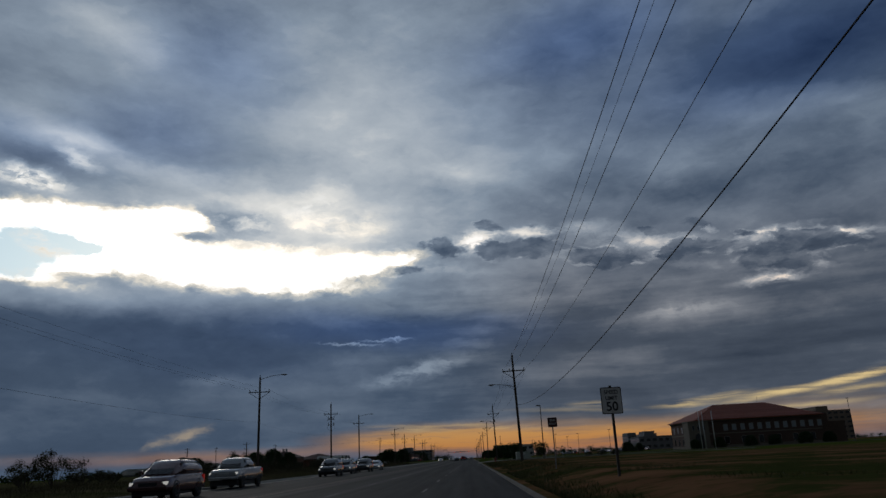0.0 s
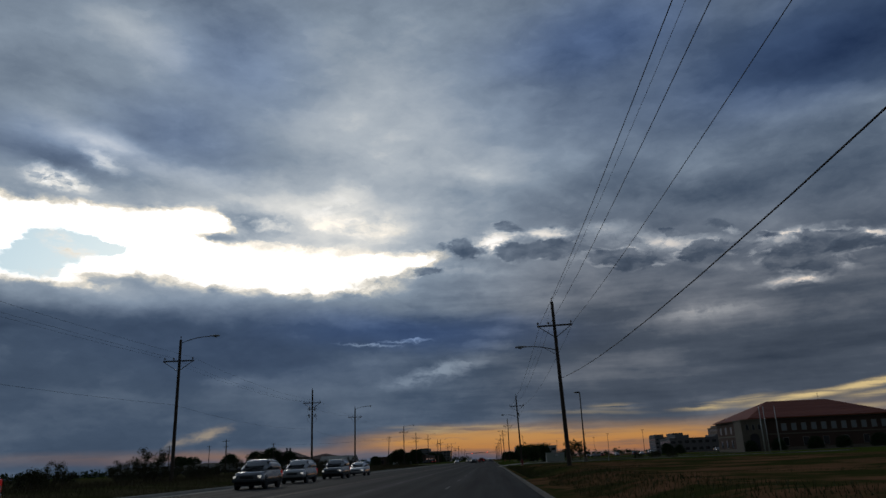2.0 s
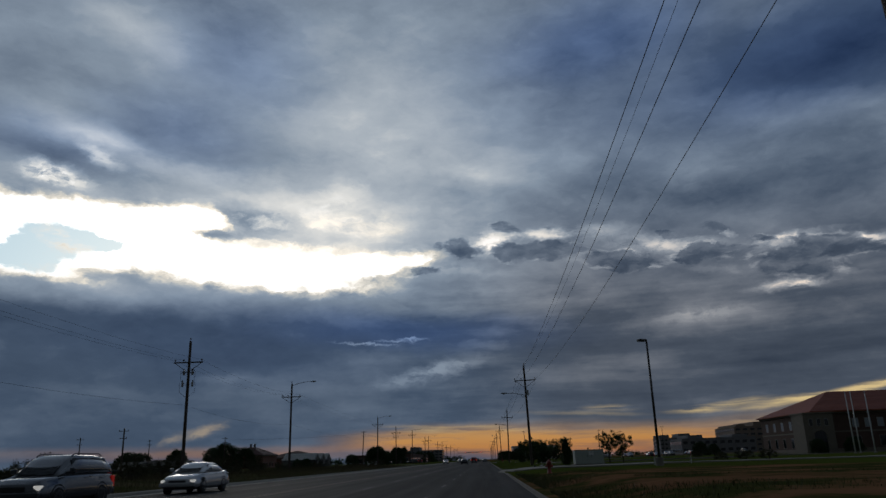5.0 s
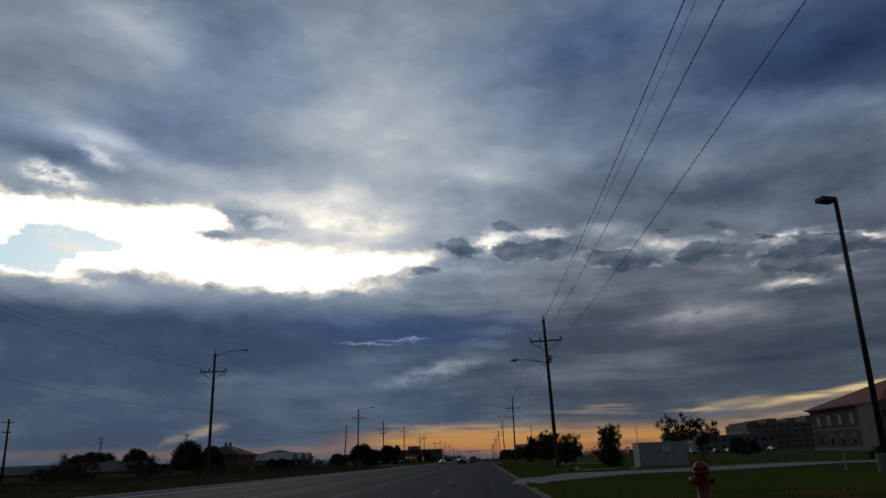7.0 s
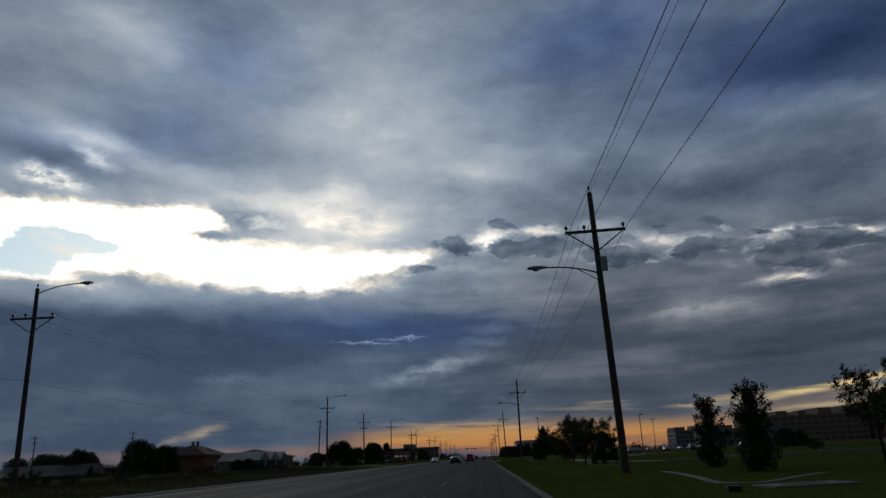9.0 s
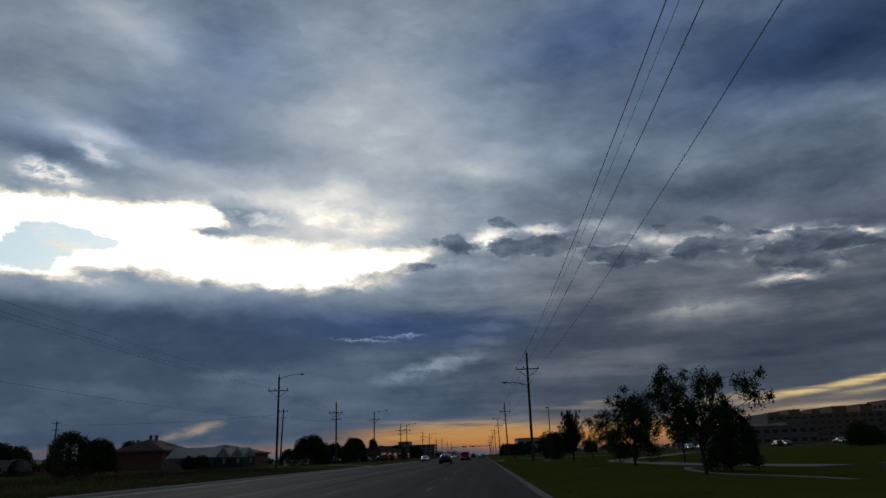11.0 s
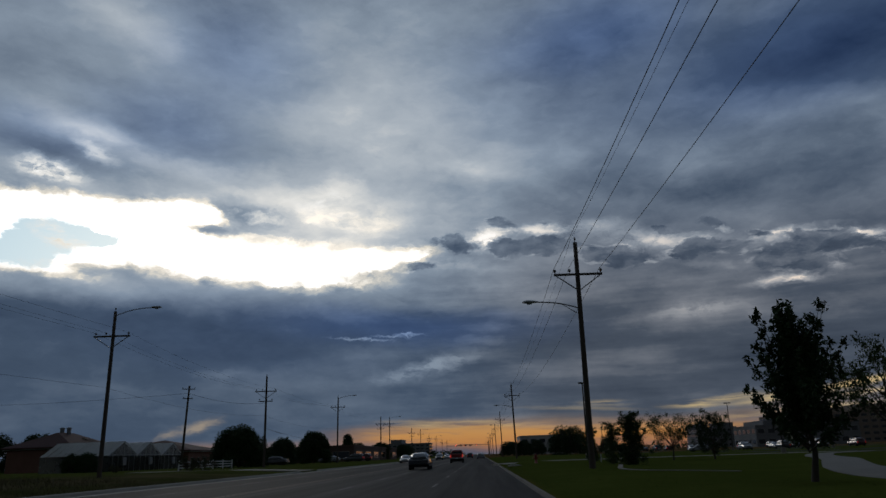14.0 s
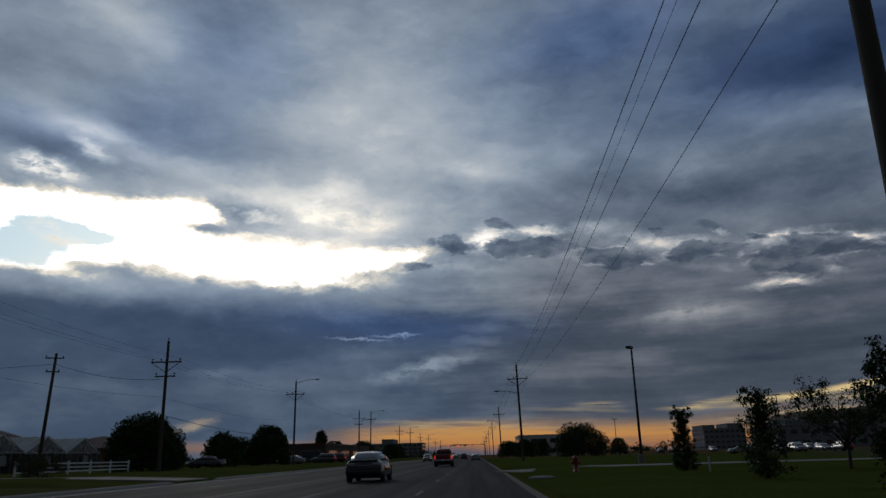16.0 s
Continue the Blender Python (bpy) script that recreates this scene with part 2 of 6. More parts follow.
level = g.math("MULTIPLY_ADD", g.step(el, 7.0, 17.0), 0.17, 0.275)
level = g.banks(soft_at, LIGHTS, level)
level = g.banks(soft_at, DARKS, level)
for rows in (SWELLS, HOLLOWS, BANDS):
    level = g.banks(roll_at, rows, level)
low = g.step(el, 12.0, 5.0)
smooth = g.math("MULTIPLY_ADD", g.step(el, 20.0, 25.0), -0.25, 1.0)
for tex, size in ((billow, 0.16), (heap, 0.20), (mid, 0.20), (fine, 0.13), (patch, 0.07), (lit, 0.30)):
    centre = 0.0 if tex is lit else 0.5
    part_of = g.math("MULTIPLY_ADD", low, -0.35 * size, size)
    if tex in (fine, lit, mid, patch):
        part_of = g.math("MULTIPLY", part_of, smooth)
    level = g.math("MULTIPLY_ADD", g.math("SUBTRACT", tex, centre), part_of, level)
level = g.math("MULTIPLY_ADD", g.math("MULTIPLY", g.math("SUBTRACT", streak, 0.5), low), 0.26, level)
# drawn-out thin layers low down, finest under the row of puffs
layers = g.noise(g.scaled(flat_at, (0.075, 0.80, 1.0), (3, 8, 0)), 1.0, 6.0, 0.58)
level = g.math("MULTIPLY_ADD", g.math("MULTIPLY", g.math("SUBTRACT", layers, 0.5), g.math("MULTIPLY", g.step(el, 15.5, 12.0), g.step(az, -16.0, 2.0))), 0.40, level)
level = g.banks(crisp_at, STREAKS, level)
# small torn lights between the clouds
tear = g.banks(crisp_at, TUFTS)
level = g.math("MULTIPLY_ADD", tear, g.math("MULTIPLY_ADD", fine, 5.0, -1.6, clamp=True), level)


# a row of small dark puffs with light tops
row = g.banks(crisp_at, PUFFS)


def puffs(at):
    n = g.math("MULTIPLY", g.math("SUBTRACT", heaps(g.vec("MULTIPLY", at, (1.5, 1.5, 1.0))), 0.5), 2.5)
    return g.step(g.math("MULTIPLY_ADD", n, g.step(row, 0.05, 0.35), row), 0.30, 0.72)


puff = puffs(crisp_at)
rim = g.math("SUBTRACT", puffs(g.vec("ADD", crisp_at, (0.15, -0.35, 0))), puff, clamp=True)
level = g.math("MULTIPLY_ADD", rim, 0.26, level)
level = g.math("MULTIPLY_ADD", g.banks(crisp_at, RIMS), g.math("MULTIPLY_ADD", fine, 4.0, -1.1, clamp=True), level)
level = g.math("SUBTRACT", level, g.math("MULTIPLY", puff, g.math("MULTIPLY_ADD", level, 0.66, g.math("MULTIPLY_ADD", lit, -0.9, -0.165))))
gap = g.banks(crisp_at, BREAKS)
ragged = g.math("MULTIPLY_ADD", g.math("SUBTRACT", fine, 0.5), 1.2, g.math("MULTIPLY", g.math("SUBTRACT", clump, 0.5), 1.0))
gap = g.math("MULTIPLY_ADD", ragged, g.step(gap, 0.04, 0.35), gap)
level = g.math("MULTIPLY_ADD", g.step(gap, 0.02, 0.62), 0.40, level)
cloud = g.ramp(g.math("MULTIPLY", level, 0.8), [
    (0.00, lin(38, 52, 72)), (0.20, lin(66, 81, 101)), (0.34, lin(98, 112, 130)), (0.50, lin(131, 145, 161)),
    (0.66, lin(171, 180, 189)), (0.82, lin(222, 222, 219)), (1.00, (1.0, 0.99, 0.97)),
])
cloud = g.mix(g.math("MULTIPLY", g.banks(soft_at, BLUES), 0.9, clamp=True), cloud, g.mix(1.0, cloud, (0.80, 0.95, 1.28), "MULTIPLY"))
cloud = g.mix(g.math("MULTIPLY", g.step(az, -6.0, 10.0), g.step(el, 22.0, 9.0)), cloud, g.mix(1.0, cloud, (1.17, 0.98, 0.85), "MULTIPLY"))
cream = g.math("MULTIPLY", g.step(gap, 0.10, 0.40), g.step(gap, 0.80, 0.45))
cloud = g.mix(cream, cloud, g.mix(1.0, cloud, (1.07, 1.0, 0.90), "MULTIPLY"))
# clear evening sky behind the cloud
clear = g.node("ShaderNodeTexSky", sky_type="NISHITA", sun_disc=False, sun_elevation=radians(14.0), sun_rotation=radians(-20.0))
clear_sky = g.mix(0.80, g.mix(1.0, clear.outputs[0], (0.09, 0.09, 0.09), "MULTIPLY"), lin(172, 206, 224))
hole = g.step(g.math("MULTIPLY_ADD", g.math("SUBTRACT", fine, 0.5), 0.9, g.banks(crisp_at, HOLE)), 0.34, 0.62)
bright = g.mix(hole, (1.5, 1.47, 1.42), clear_sky)
sky = g.mix(g.step(gap, 0.40, 0.85), cloud, bright)
# the low sun's colour along the horizon
veil = g.noise(g.scaled(flat_at, (0.11, 1.9, 1.0)), 1.0, 5.0, 0.6)
glow = g.math("MULTIPLY", g.banks(flat_at, GLOWS), g.math("MULTIPLY_ADD", veil, 2.4, -0.35, clamp=True), clamp=True)
glint = g.math("MULTIPLY", g.banks(flat_at, GLINTS), g.math("MULTIPLY_ADD", veil, 5.0, -1.9, clamp=True), clamp=True)
amber = g.ramp(g.math("DIVIDE", el, 6.0, clamp=True), [(0.0, lin(184, 114, 60)), (0.25, lin(198, 142, 74)), (0.55, lin(176, 148, 106)), (1.0, lin(180, 172, 150))])
sky = g.mix(g.math("MULTIPLY", glow, 0.84), sky, amber)
sky = g.mix(glint, sky, lin(208, 184, 134))
wedge = g.math("MULTIPLY", g.banks(crisp_at, WEDGE), g.math("MULTIPLY_ADD", fine, 3.5, -0.9, clamp=True), clamp=True)
sky = g.mix(wedge, sky, lin(176, 158, 132))
# unseen sky behind, towards the east, dimmed to keep light off the ground
sky = g.mix(g.step(split.outputs[1], 0.45, -0.35), sky, g.mix(1.0, sky, (0.42, 0.40, 0.365), "MULTIPLY"))
sky = g.mix(g.step(el, 0.0, -2.0), sky, lin(30, 31, 33))
back = g.node("ShaderNodeBackground")
g.put(back.inputs[0], sky)
g.put(back.inputs[1], 1.0)
out = g.node("ShaderNodeOutputWorld")
g.links.new(back.outputs[0], out.inputs[0])

sun_data = bpy.data.lights.new("sun", "SUN")
sun_data.energy, sun_data.angle, sun_data.color = 0.1, radians(12), (1.0, 0.93, 0.82)
sun = new("sun", sun_data)
sun.matrix_world = look((0, 0, 60), Vector((0, 0, 60)) - Vector((math.sin(radians(-20)), math.cos(radians(-20)), math.tan(radians(16)))))
scene.view_settings.exposure = 0.0

# ---------------------------------------------------------------- materials
def material(name, dark, light, rough=0.8, grain=8.0, patches=0.6, metal=0.0, bump=0.3, spread=0.0, coat=0.0, stretch=(1, 1, 1)):
    """Two-scale mottled surface between two base colours; spread varies it from piece to piece."""
    m = bpy.data.materials.new(name)
    m.use_nodes = True
    q = Graph(m.node_tree)
    bsdf = q.nodes["Principled BSDF"]
    at = q.scaled(q.node("ShaderNodeTexCoord").outputs["Object"], stretch)
    big = q.noise(at, patches, 4.0, 0.6)
    small = q.noise(at, grain, 5.0, 0.65)
    fac = q.math("MULTIPLY_ADD", big, 0.9, q.math("MULTIPLY_ADD", small, 0.6, -0.25), clamp=True)
    if spread:
        fac = q.math("MULTIPLY_ADD", q.math("SUBTRACT", q.node("ShaderNodeObjectInfo").outputs["Random"], 0.5), spread, fac, clamp=True)
    q.put(bsdf.inputs["Base Color"], q.mix(fac, dark, light))
    q.put(bsdf.inputs["Roughness"], q.math("MULTIPLY_ADD", small, 0.25, rough - 0.12, clamp=True))
    bsdf.inputs["Metallic"].default_value = metal
    bsdf.inputs["Coat Weight"].default_value = coat
    if bump:
        b = q.node("ShaderNodeBump")
        b.inputs["Strength"].default_value, b.inputs["Distance"].default_value = bump, 0.02
        q.put(b.inputs["Height"], small)
        q.links.new(b.outputs[0], bsdf.inputs["Normal"])
    return m


def leaf_material(name, dark, light):
    m = bpy.data.materials.new(name)
    m.use_nodes = True
    q = Graph(m.node_tree)
    bsdf = q.nodes["Principled BSDF"]
    rnd = q.node("ShaderNodeNewGeometry").outputs["Random Per Island"]
    big = q.noise(q.node("ShaderNodeTexCoord").outputs["Object"], 0.9, 3.0)
    q.put(bsdf.inputs["Base Color"], q.mix(q.math("MULTIPLY_ADD", rnd, 0.6, q.math("MULTIPLY", big, 0.5), clamp=True), dark, light))
    bsdf.inputs["Roughness"].default_value = 0.6
    bsdf.inputs["Transmission Weight"].default_value = 0.0
    bsdf.inputs["Specular IOR Level"].default_value = 0.12
    return m


def glass_material(name, tint, rough=0.04):
    m = bpy.data.materials.new(name)
    m.use_nodes = True
    bsdf = m.node_tree.nodes["Principled BSDF"]
    bsdf.inputs["Base Color"].default_value = (*tint, 1)
    bsdf.inputs["Roughness"].default_value = rough
    bsdf.inputs["Specular IOR Level"].default_value = 0.7
    bsdf.inputs["Coat Weight"].default_value = 0.0
    return m


def lit_material(name, colour, strength):
    m = bpy.data.materials.new(name)
    m.use_nodes = True
    bsdf = m.node_tree.nodes["Principled BSDF"]
    bsdf.inputs["Base Color"].default_value = (*colour, 1)
    bsdf.inputs["Emission Color"].default_value = (*colour, 1)
    bsdf.inputs["Emission Strength"].default_value = strength
    bsdf.inputs["Roughness"].default_value = 0.3
    return m


def asphalt_material():
    m = bpy.data.materials.new("asphalt")
    m.use_nodes = True
    q = Graph(m.node_tree)
    bsdf = q.nodes["Principled BSDF"]
    at = q.node("ShaderNodeTexCoord").outputs["Object"]
    grit = q.noise(at, 40.0, 4.0, 0.7)
    worn = q.noise(q.scaled(at, (1.3, 0.02, 1.0)), 1.0, 5.0, 0.6)
    stain = q.noise(q.scaled(at, (0.5, 0.12, 1.0)), 1.0, 4.0, 0.6)
    fac = q.math("MULTIPLY_ADD", worn, 1.1, q.math("MULTIPLY_ADD", stain, 0.5, q.math("MULTIPLY_ADD", grit, 0.3, -0.72)), clamp=True)
    # paler soft-edged strips along the road, two strong and two faint
    x = q.node("ShaderNodeSeparateXYZ")
    q.put(x.inputs[0], at)
    for mid_x, strength in ((-5.6, 0.85), (-8.4, 0.75), (-13.0, 0.4), (-1.9, 0.25)):
        d = q.math("DIVIDE", q.math("SUBTRACT", x.outputs[0], mid_x), 0.42)
        strip = q.math("POWER", 0.35, q.math("MULTIPLY", d, d))
        fac = q.math("MULTIPLY_ADD", q.math("MULTIPLY", strip, q.math("MULTIPLY_ADD", stain, 0.8, 0.4)), strength, fac, clamp=True)
    q.put(bsdf.inputs["Base Color"], q.mix(fac, (0.006, 0.006, 0.006), (0.060, 0.058, 0.054)))
    q.put(bsdf.inputs["Roughness"], q.math("MULTIPLY_ADD", worn, -0.25, 0.88))
    bsdf.inputs["Specular IOR Level"].default_value = 0.08
    b = q.node("ShaderNodeBump")
    b.inputs["Strength"].default_value, b.inputs["Distance"].default_value = 0.5, 0.01
    q.put(b.inputs["Height"], grit)
    q.links.new(b.outputs[0], bsdf.inputs["Normal"])
    return m


def ground_material():
    """Dirt, dry weeds and lawn in one sheet: watered lawn beyond the driveway, bare dirt before it."""
    m = bpy.data.materials.new("open_ground")
    m.use_nodes = True
    q = Graph(m.node_tree)
    bsdf = q.nodes["Principled BSDF"]
    at = q.node("ShaderNodeTexCoord").outputs["Object"]
    xyz = q.node("ShaderNodeSeparateXYZ")
    q.put(xyz.inputs[0], at)
    patch = q.noise(at, 0.18, 5.0, 0.65)
    tuft = q.noise(at, 2.5, 5.0, 0.7)
    bands = q.noise(q.scaled(at, (0.05, 0.22, 1.0)), 1.0, 5.0, 0.6)
    dirt = q.mix(q.math("MULTIPLY_ADD", bands, 1.2, q.math("MULTIPLY_ADD", tuft, 0.3, -0.3), clamp=True), (0.085, 0.042, 0.022), (0.36, 0.18, 0.092))
    weeds = q.mix(tuft, (0.022, 0.027, 0.008), (0.080, 0.084, 0.026))
    scrub = q.mix(q.step(q.math("ADD", patch, q.math("MULTIPLY", tuft, 0.3)), 0.56, 0.72), dirt, weeds)
    lawn = q.mix(q.math("MULTIPLY_ADD", tuft, 0.7, q.math("MULTIPLY_ADD", patch, 0.7, -0.3), clamp=True), (0.042, 0.058, 0.010), (0.110, 0.126, 0.028))
    on_right = q.step(xyz.outputs[0], 1.0, 2.0)
    past_drive = q.step(q.math("MULTIPLY_ADD", patch, 6.0, xyz.outputs[1]), 124.0, 130.0)
    kept = q.math("MULTIPLY", on_right, q.math("MULTIPLY", past_drive, q.step(xyz.outputs[1], 440.0, 400.0)))
    dry = q.mix(q.math("MULTIPLY_ADD", bands, 0.8, q.math("MULTIPLY_ADD", tuft, 0.5, -0.2), clamp=True), (0.060, 0.050, 0.026), (0.17, 0.135, 0.072))
    left = q.mix(q.step(patch, 0.35, 0.65), weeds, dry)
    mown = q.step(q.math("MULTIPLY_ADD", patch, 30.0, xyz.outputs[1]), 284.0, 306.0)
    left = q.mix(q.math("MULTIPLY", mown, 0.8), left, lawn)
    q.put(bsdf.inputs["Base Color"], q.mix(kept, q.mix(on_right, left, scrub), lawn))
    bsdf.inputs["Roughness"].default_value = 0.95
    bsdf.inputs["Specular IOR Level"].default_value = 0.0
    b = q.node("ShaderNodeBump")
    b.inputs["Strength"].default_value, b.inputs["Distance"].default_value = 0.8, 0.08
    q.put(b.inputs["Height"], tuft)
    q.links.new(b.outputs[0], bsdf.inputs["Normal"])
    return m


def sheet_material(name, colour, see_through=0.15):
    """Translucent plastic sheet."""
    m = bpy.data.materials.new(name)
    m.use_nodes = True
    q = Graph(m.node_tree)
    dirt = q.noise(q.node("ShaderNodeTexCoord").outputs["Object"], 1.2, 4.0, 0.6)
    tone = q.mix(dirt, tuple(c * 0.75 for c in colour), tuple(min(c * 1.2, 0.9) for c in colour))
    q.put(q.nodes["Principled BSDF"].inputs["Base Color"], tone)
    q.nodes["Principled BSDF"].inputs["Roughness"].default_value = 0.16
    q.nodes["Principled BSDF"].inputs["Specular IOR Level"].default_value = 0.8
    thin = q.node("ShaderNodeBsdfTranslucent")
    q.put(thin.inputs[0], tone)
    both = q.node("ShaderNodeMixShader")
    both.inputs[0].default_value = 0.65
    q.links.new(q.nodes["Principled BSDF"].outputs[0], both.inputs[1])
    q.links.new(thin.outputs[0], both.inputs[2])
    clear_part = q.node("ShaderNodeBsdfTransparent")
    whole = q.node("ShaderNodeMixShader")
    whole.inputs[0].default_value = see_through
    q.links.new(both.outputs[0], whole.inputs[1])
    q.links.new(clear_part.outputs[0], whole.inputs[2])
    q.links.new(whole.outputs[0], q.nodes["Material Output"].inputs[0])
    return m


ASPHALT = asphalt_material()
GROUND = ground_material()
CONCRETE = material("concrete", (0.15, 0.135, 0.108), (0.28, 0.255, 0.21), 0.85, 14.0, 0.5)
KERB_STONE = material("kerb_concrete", (0.11, 0.10, 0.082), (0.25, 0.23, 0.195), 0.85, 14.0, 0.5)
WORN_KERB = material("worn_kerb_concrete", (0.07, 0.062, 0.05), (0.18, 0.165, 0.14), 0.85, 14.0, 0.5)
# far kerb's concrete, its colour raised for the sky light on the gutter
GUTTER_SKYLIT = material("skylit_gutter_concrete", (0.20, 0.185, 0.155), (0.38, 0.355, 0.31), 0.85, 14.0, 0.5)
PAINT_WHITE = material("road_paint_white", (0.035, 0.035, 0.034), (0.12, 0.12, 0.114), 0.7, 10.0, 1.2)
PAINT_YELLOW = material("road_paint_yellow", (0.040, 0.036, 0.028), (0.14, 0.105, 0.05), 0.7, 10.0, 1.2)
POLE_WOOD = material("weathered_pole", (0.035, 0.026, 0.020), (0.11, 0.085, 0.065), 0.85, 9.0, 0.4, stretch=(4, 4, 0.35))
OLD_WOOD = material("crossarm_wood", (0.05, 0.045, 0.04), (0.13, 0.115, 0.10), 0.85, 12.0, 0.8)
GALVANISED = material("galvanised_steel", (0.16, 0.165, 0.17), (0.30, 0.305, 0.31), 0.5, 20.0, 2.0, metal=0.7, bump=0.1)
LAMP_GREY = material("lamp_housing", (0.32, 0.33, 0.34), (0.46, 0.47, 0.48), 0.55, 14.0, 2.0, metal=0.3, bump=0.1)
BRONZE = material("dark_bronze_paint", (0.020, 0.017, 0.015), (0.05, 0.045, 0.04), 0.5, 10.0, 1.0, bump=0.1)
LENS = glass_material("lamp_lens", (0.35, 0.36, 0.36), 0.2)
PORCELAIN = material("porcelain", (0.05, 0.035, 0.03), (0.12, 0.10, 0.09), 0.25, 12.0, 2.0, bump=0.0)
CABLE = material("cable_sheath", (0.006, 0.006, 0.007), (0.014, 0.014, 0.016), 0.8, 30.0, 2.0, bump=0.0)
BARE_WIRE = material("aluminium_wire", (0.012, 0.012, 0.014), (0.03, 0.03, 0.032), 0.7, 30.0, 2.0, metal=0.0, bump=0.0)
SIGN_WHITE = material("sign_white", (0.55, 0.56, 0.56), (0.74, 0.74, 0.73), 0.45, 6.0, 1.5, bump=0.0)
SIGN_BLACK = material("sign_black", (0.008, 0.008, 0.009), (0.02, 0.02, 0.02), 0.5, 8.0, 2.0, bump=0.0)
SIGN_MAROON = material("sign_maroon", (0.045, 0.010, 0.012), (0.10, 0.022, 0.024), 0.5, 8.0, 2.0, bump=0.0)
BRICK_RED = material("red_brick_wall", (0.14, 0.065, 0.045), (0.26, 0.13, 0.095), 0.9, 12.0, 0.6)
BRICK_DARK = material("dark_brick_wall", (0.07, 0.045, 0.035), (0.15, 0.09, 0.07), 0.9, 12.0, 0.6)
LIMESTONE = material("pale_limestone", (0.15, 0.125, 0.10), (0.25, 0.215, 0.175), 0.85, 10.0, 0.7)
STUCCO_TAN = material("tan_panel_wall", (0.20, 0.155, 0.12), (0.30, 0.235, 0.185), 0.9, 6.0, 0.2)
STUCCO_GREY = material("grey_panel_wall", (0.15, 0.15, 0.155), (0.25, 0.25, 0.255), 0.9, 6.0, 0.2)
WHITE_WALL = material("white_panel_wall", (0.42, 0.42, 0.41), (0.60, 0.60, 0.58), 0.8, 6.0, 0.3)
ROOF_TILE = material("red_roof_tile", (0.19, 0.048, 0.028), (0.34, 0.10, 0.058), 0.8, 7.0, 0.5, spread=0.5)
ROOF_DARK = material("brown_roof", (0.040, 0.013, 0.010), (0.080, 0.028, 0.020), 0.85, 6.0, 0.5)
WINDOW = glass_material("window_glass", (0.30, 0.33, 0.36), 0.06)
WINDOW_DARK = glass_material("dark_window_glass", (0.02, 0.022, 0.026), 0.05)
FRAME = material("window_frame_paint", (0.30, 0.29, 0.27), (0.45, 0.44, 0.42), 0.6, 10.0, 1.0, bump=0.0)
GH_PANEL = sheet_material("greenhouse_sheet", (0.90, 0.91, 0.89), 0.08)
# side sheet darkened in colour for shaded walls and the dim interior
GH_SIDE_SHADED = sheet_material("greenhouse_side_sheet_shaded", (0.16, 0.17, 0.16), 0.3)
WHITE_METAL = material("white_enamel", (0.55, 0.56, 0.55), (0.75, 0.76, 0.75), 0.4, 6.0, 0.8, bump=0.05)
CABINET_GREEN = material("pale_cabinet_paint", (0.34, 0.37, 0.34), (0.50, 0.53, 0.49), 0.5, 5.0, 0.8, bump=0.05)
HYDRANT_RED = material("hydrant_red", (0.16, 0.018, 0.012), (0.32, 0.045, 0.03), 0.5, 12.0, 2.0, bump=0.1)
RUBBER = material("tyre_rubber", (0.008, 0.008, 0.008), (0.022, 0.022, 0.022), 0.85, 30.0, 3.0)
RIM = material("alloy_rim", (0.25, 0.25, 0.26), (0.45, 0.45, 0.46), 0.35, 10.0, 2.0, metal=0.8, bump=0.0)
CHROME = material("chrome", (0.45, 0.45, 0.46), (0.62, 0.62, 0.63), 0.18, 10.0, 2.0, metal=1.0, bump=0.0)
CAR_GLASS = glass_material("car_glass", (0.012, 0.014, 0.016), 0.03)
TAIL_RED = lit_material("tail_light", (0.55, 0.02, 0.015), 0.15)
TAIL_LIT = lit_material("brake_light", (0.9, 0.05, 0.03), 0.35)
HEAD_LIT = lit_material("head_light", (1.0, 0.97, 0.9), 0.32)
SIGNAL_RED = lit_material("signal_red", (1.0, 0.08, 0.04), 3.0)
PLASTIC = material("black_trim", (0.010, 0.010, 0.011), (0.03, 0.03, 0.031), 0.6, 14.0, 2.0, bump=0.1)


def paint(name, colour):
    return material(name, tuple(c * 0.85 for c in colour), colour, 0.22, 3.0, 0.6, metal=0.25, bump=0.0, coat=0.8)


CAR_RED = paint("car_paint_red", (0.22, 0.018, 0.016))
CAR_BLACK = paint("car_paint_black", (0.012, 0.012, 0.015))
CAR_SILVER = paint("car_paint_silver", (0.42, 0.43, 0.44))
CAR_PEWTER = paint("car_paint_pewter", (0.15, 0.155, 0.16))
CAR_WHITE = paint("car_paint_white", (0.26, 0.265, 0.27))
CAR_MAROON = paint("car_paint_maroon", (0.075, 0.016, 0.016))
CAR_GREY = paint("car_paint_grey", (0.06, 0.065, 0.075))
BARK = material("bark", (0.030, 0.022, 0.016), (0.085, 0.065, 0.05), 0.9, 12.0, 1.5, stretch=(3, 3, 0.6))
LEAF_DEEP = leaf_material("leaves_deep_green", (0.012, 0.026, 0.010), (0.045, 0.080, 0.026))
LEAF_MID = leaf_material("leaves_mid_green", (0.018, 0.034, 0.010), (0.075, 0.110, 0.035))
LEAF_DRY = leaf_material("leaves_olive", (0.026, 0.028, 0.014), (0.090, 0.088, 0.042))
GRASS = leaf_material("grass_blades", (0.024, 0.040, 0.005), (0.075, 0.100, 0.014))
LOT_WEEDS = leaf_material("lot_weeds", (0.034, 0.038, 0.012), (0.105, 0.108, 0.036))
WEEDS = leaf_material("weed_stalks", (0.038, 0.033, 0.016), (0.125, 0.104, 0.052))


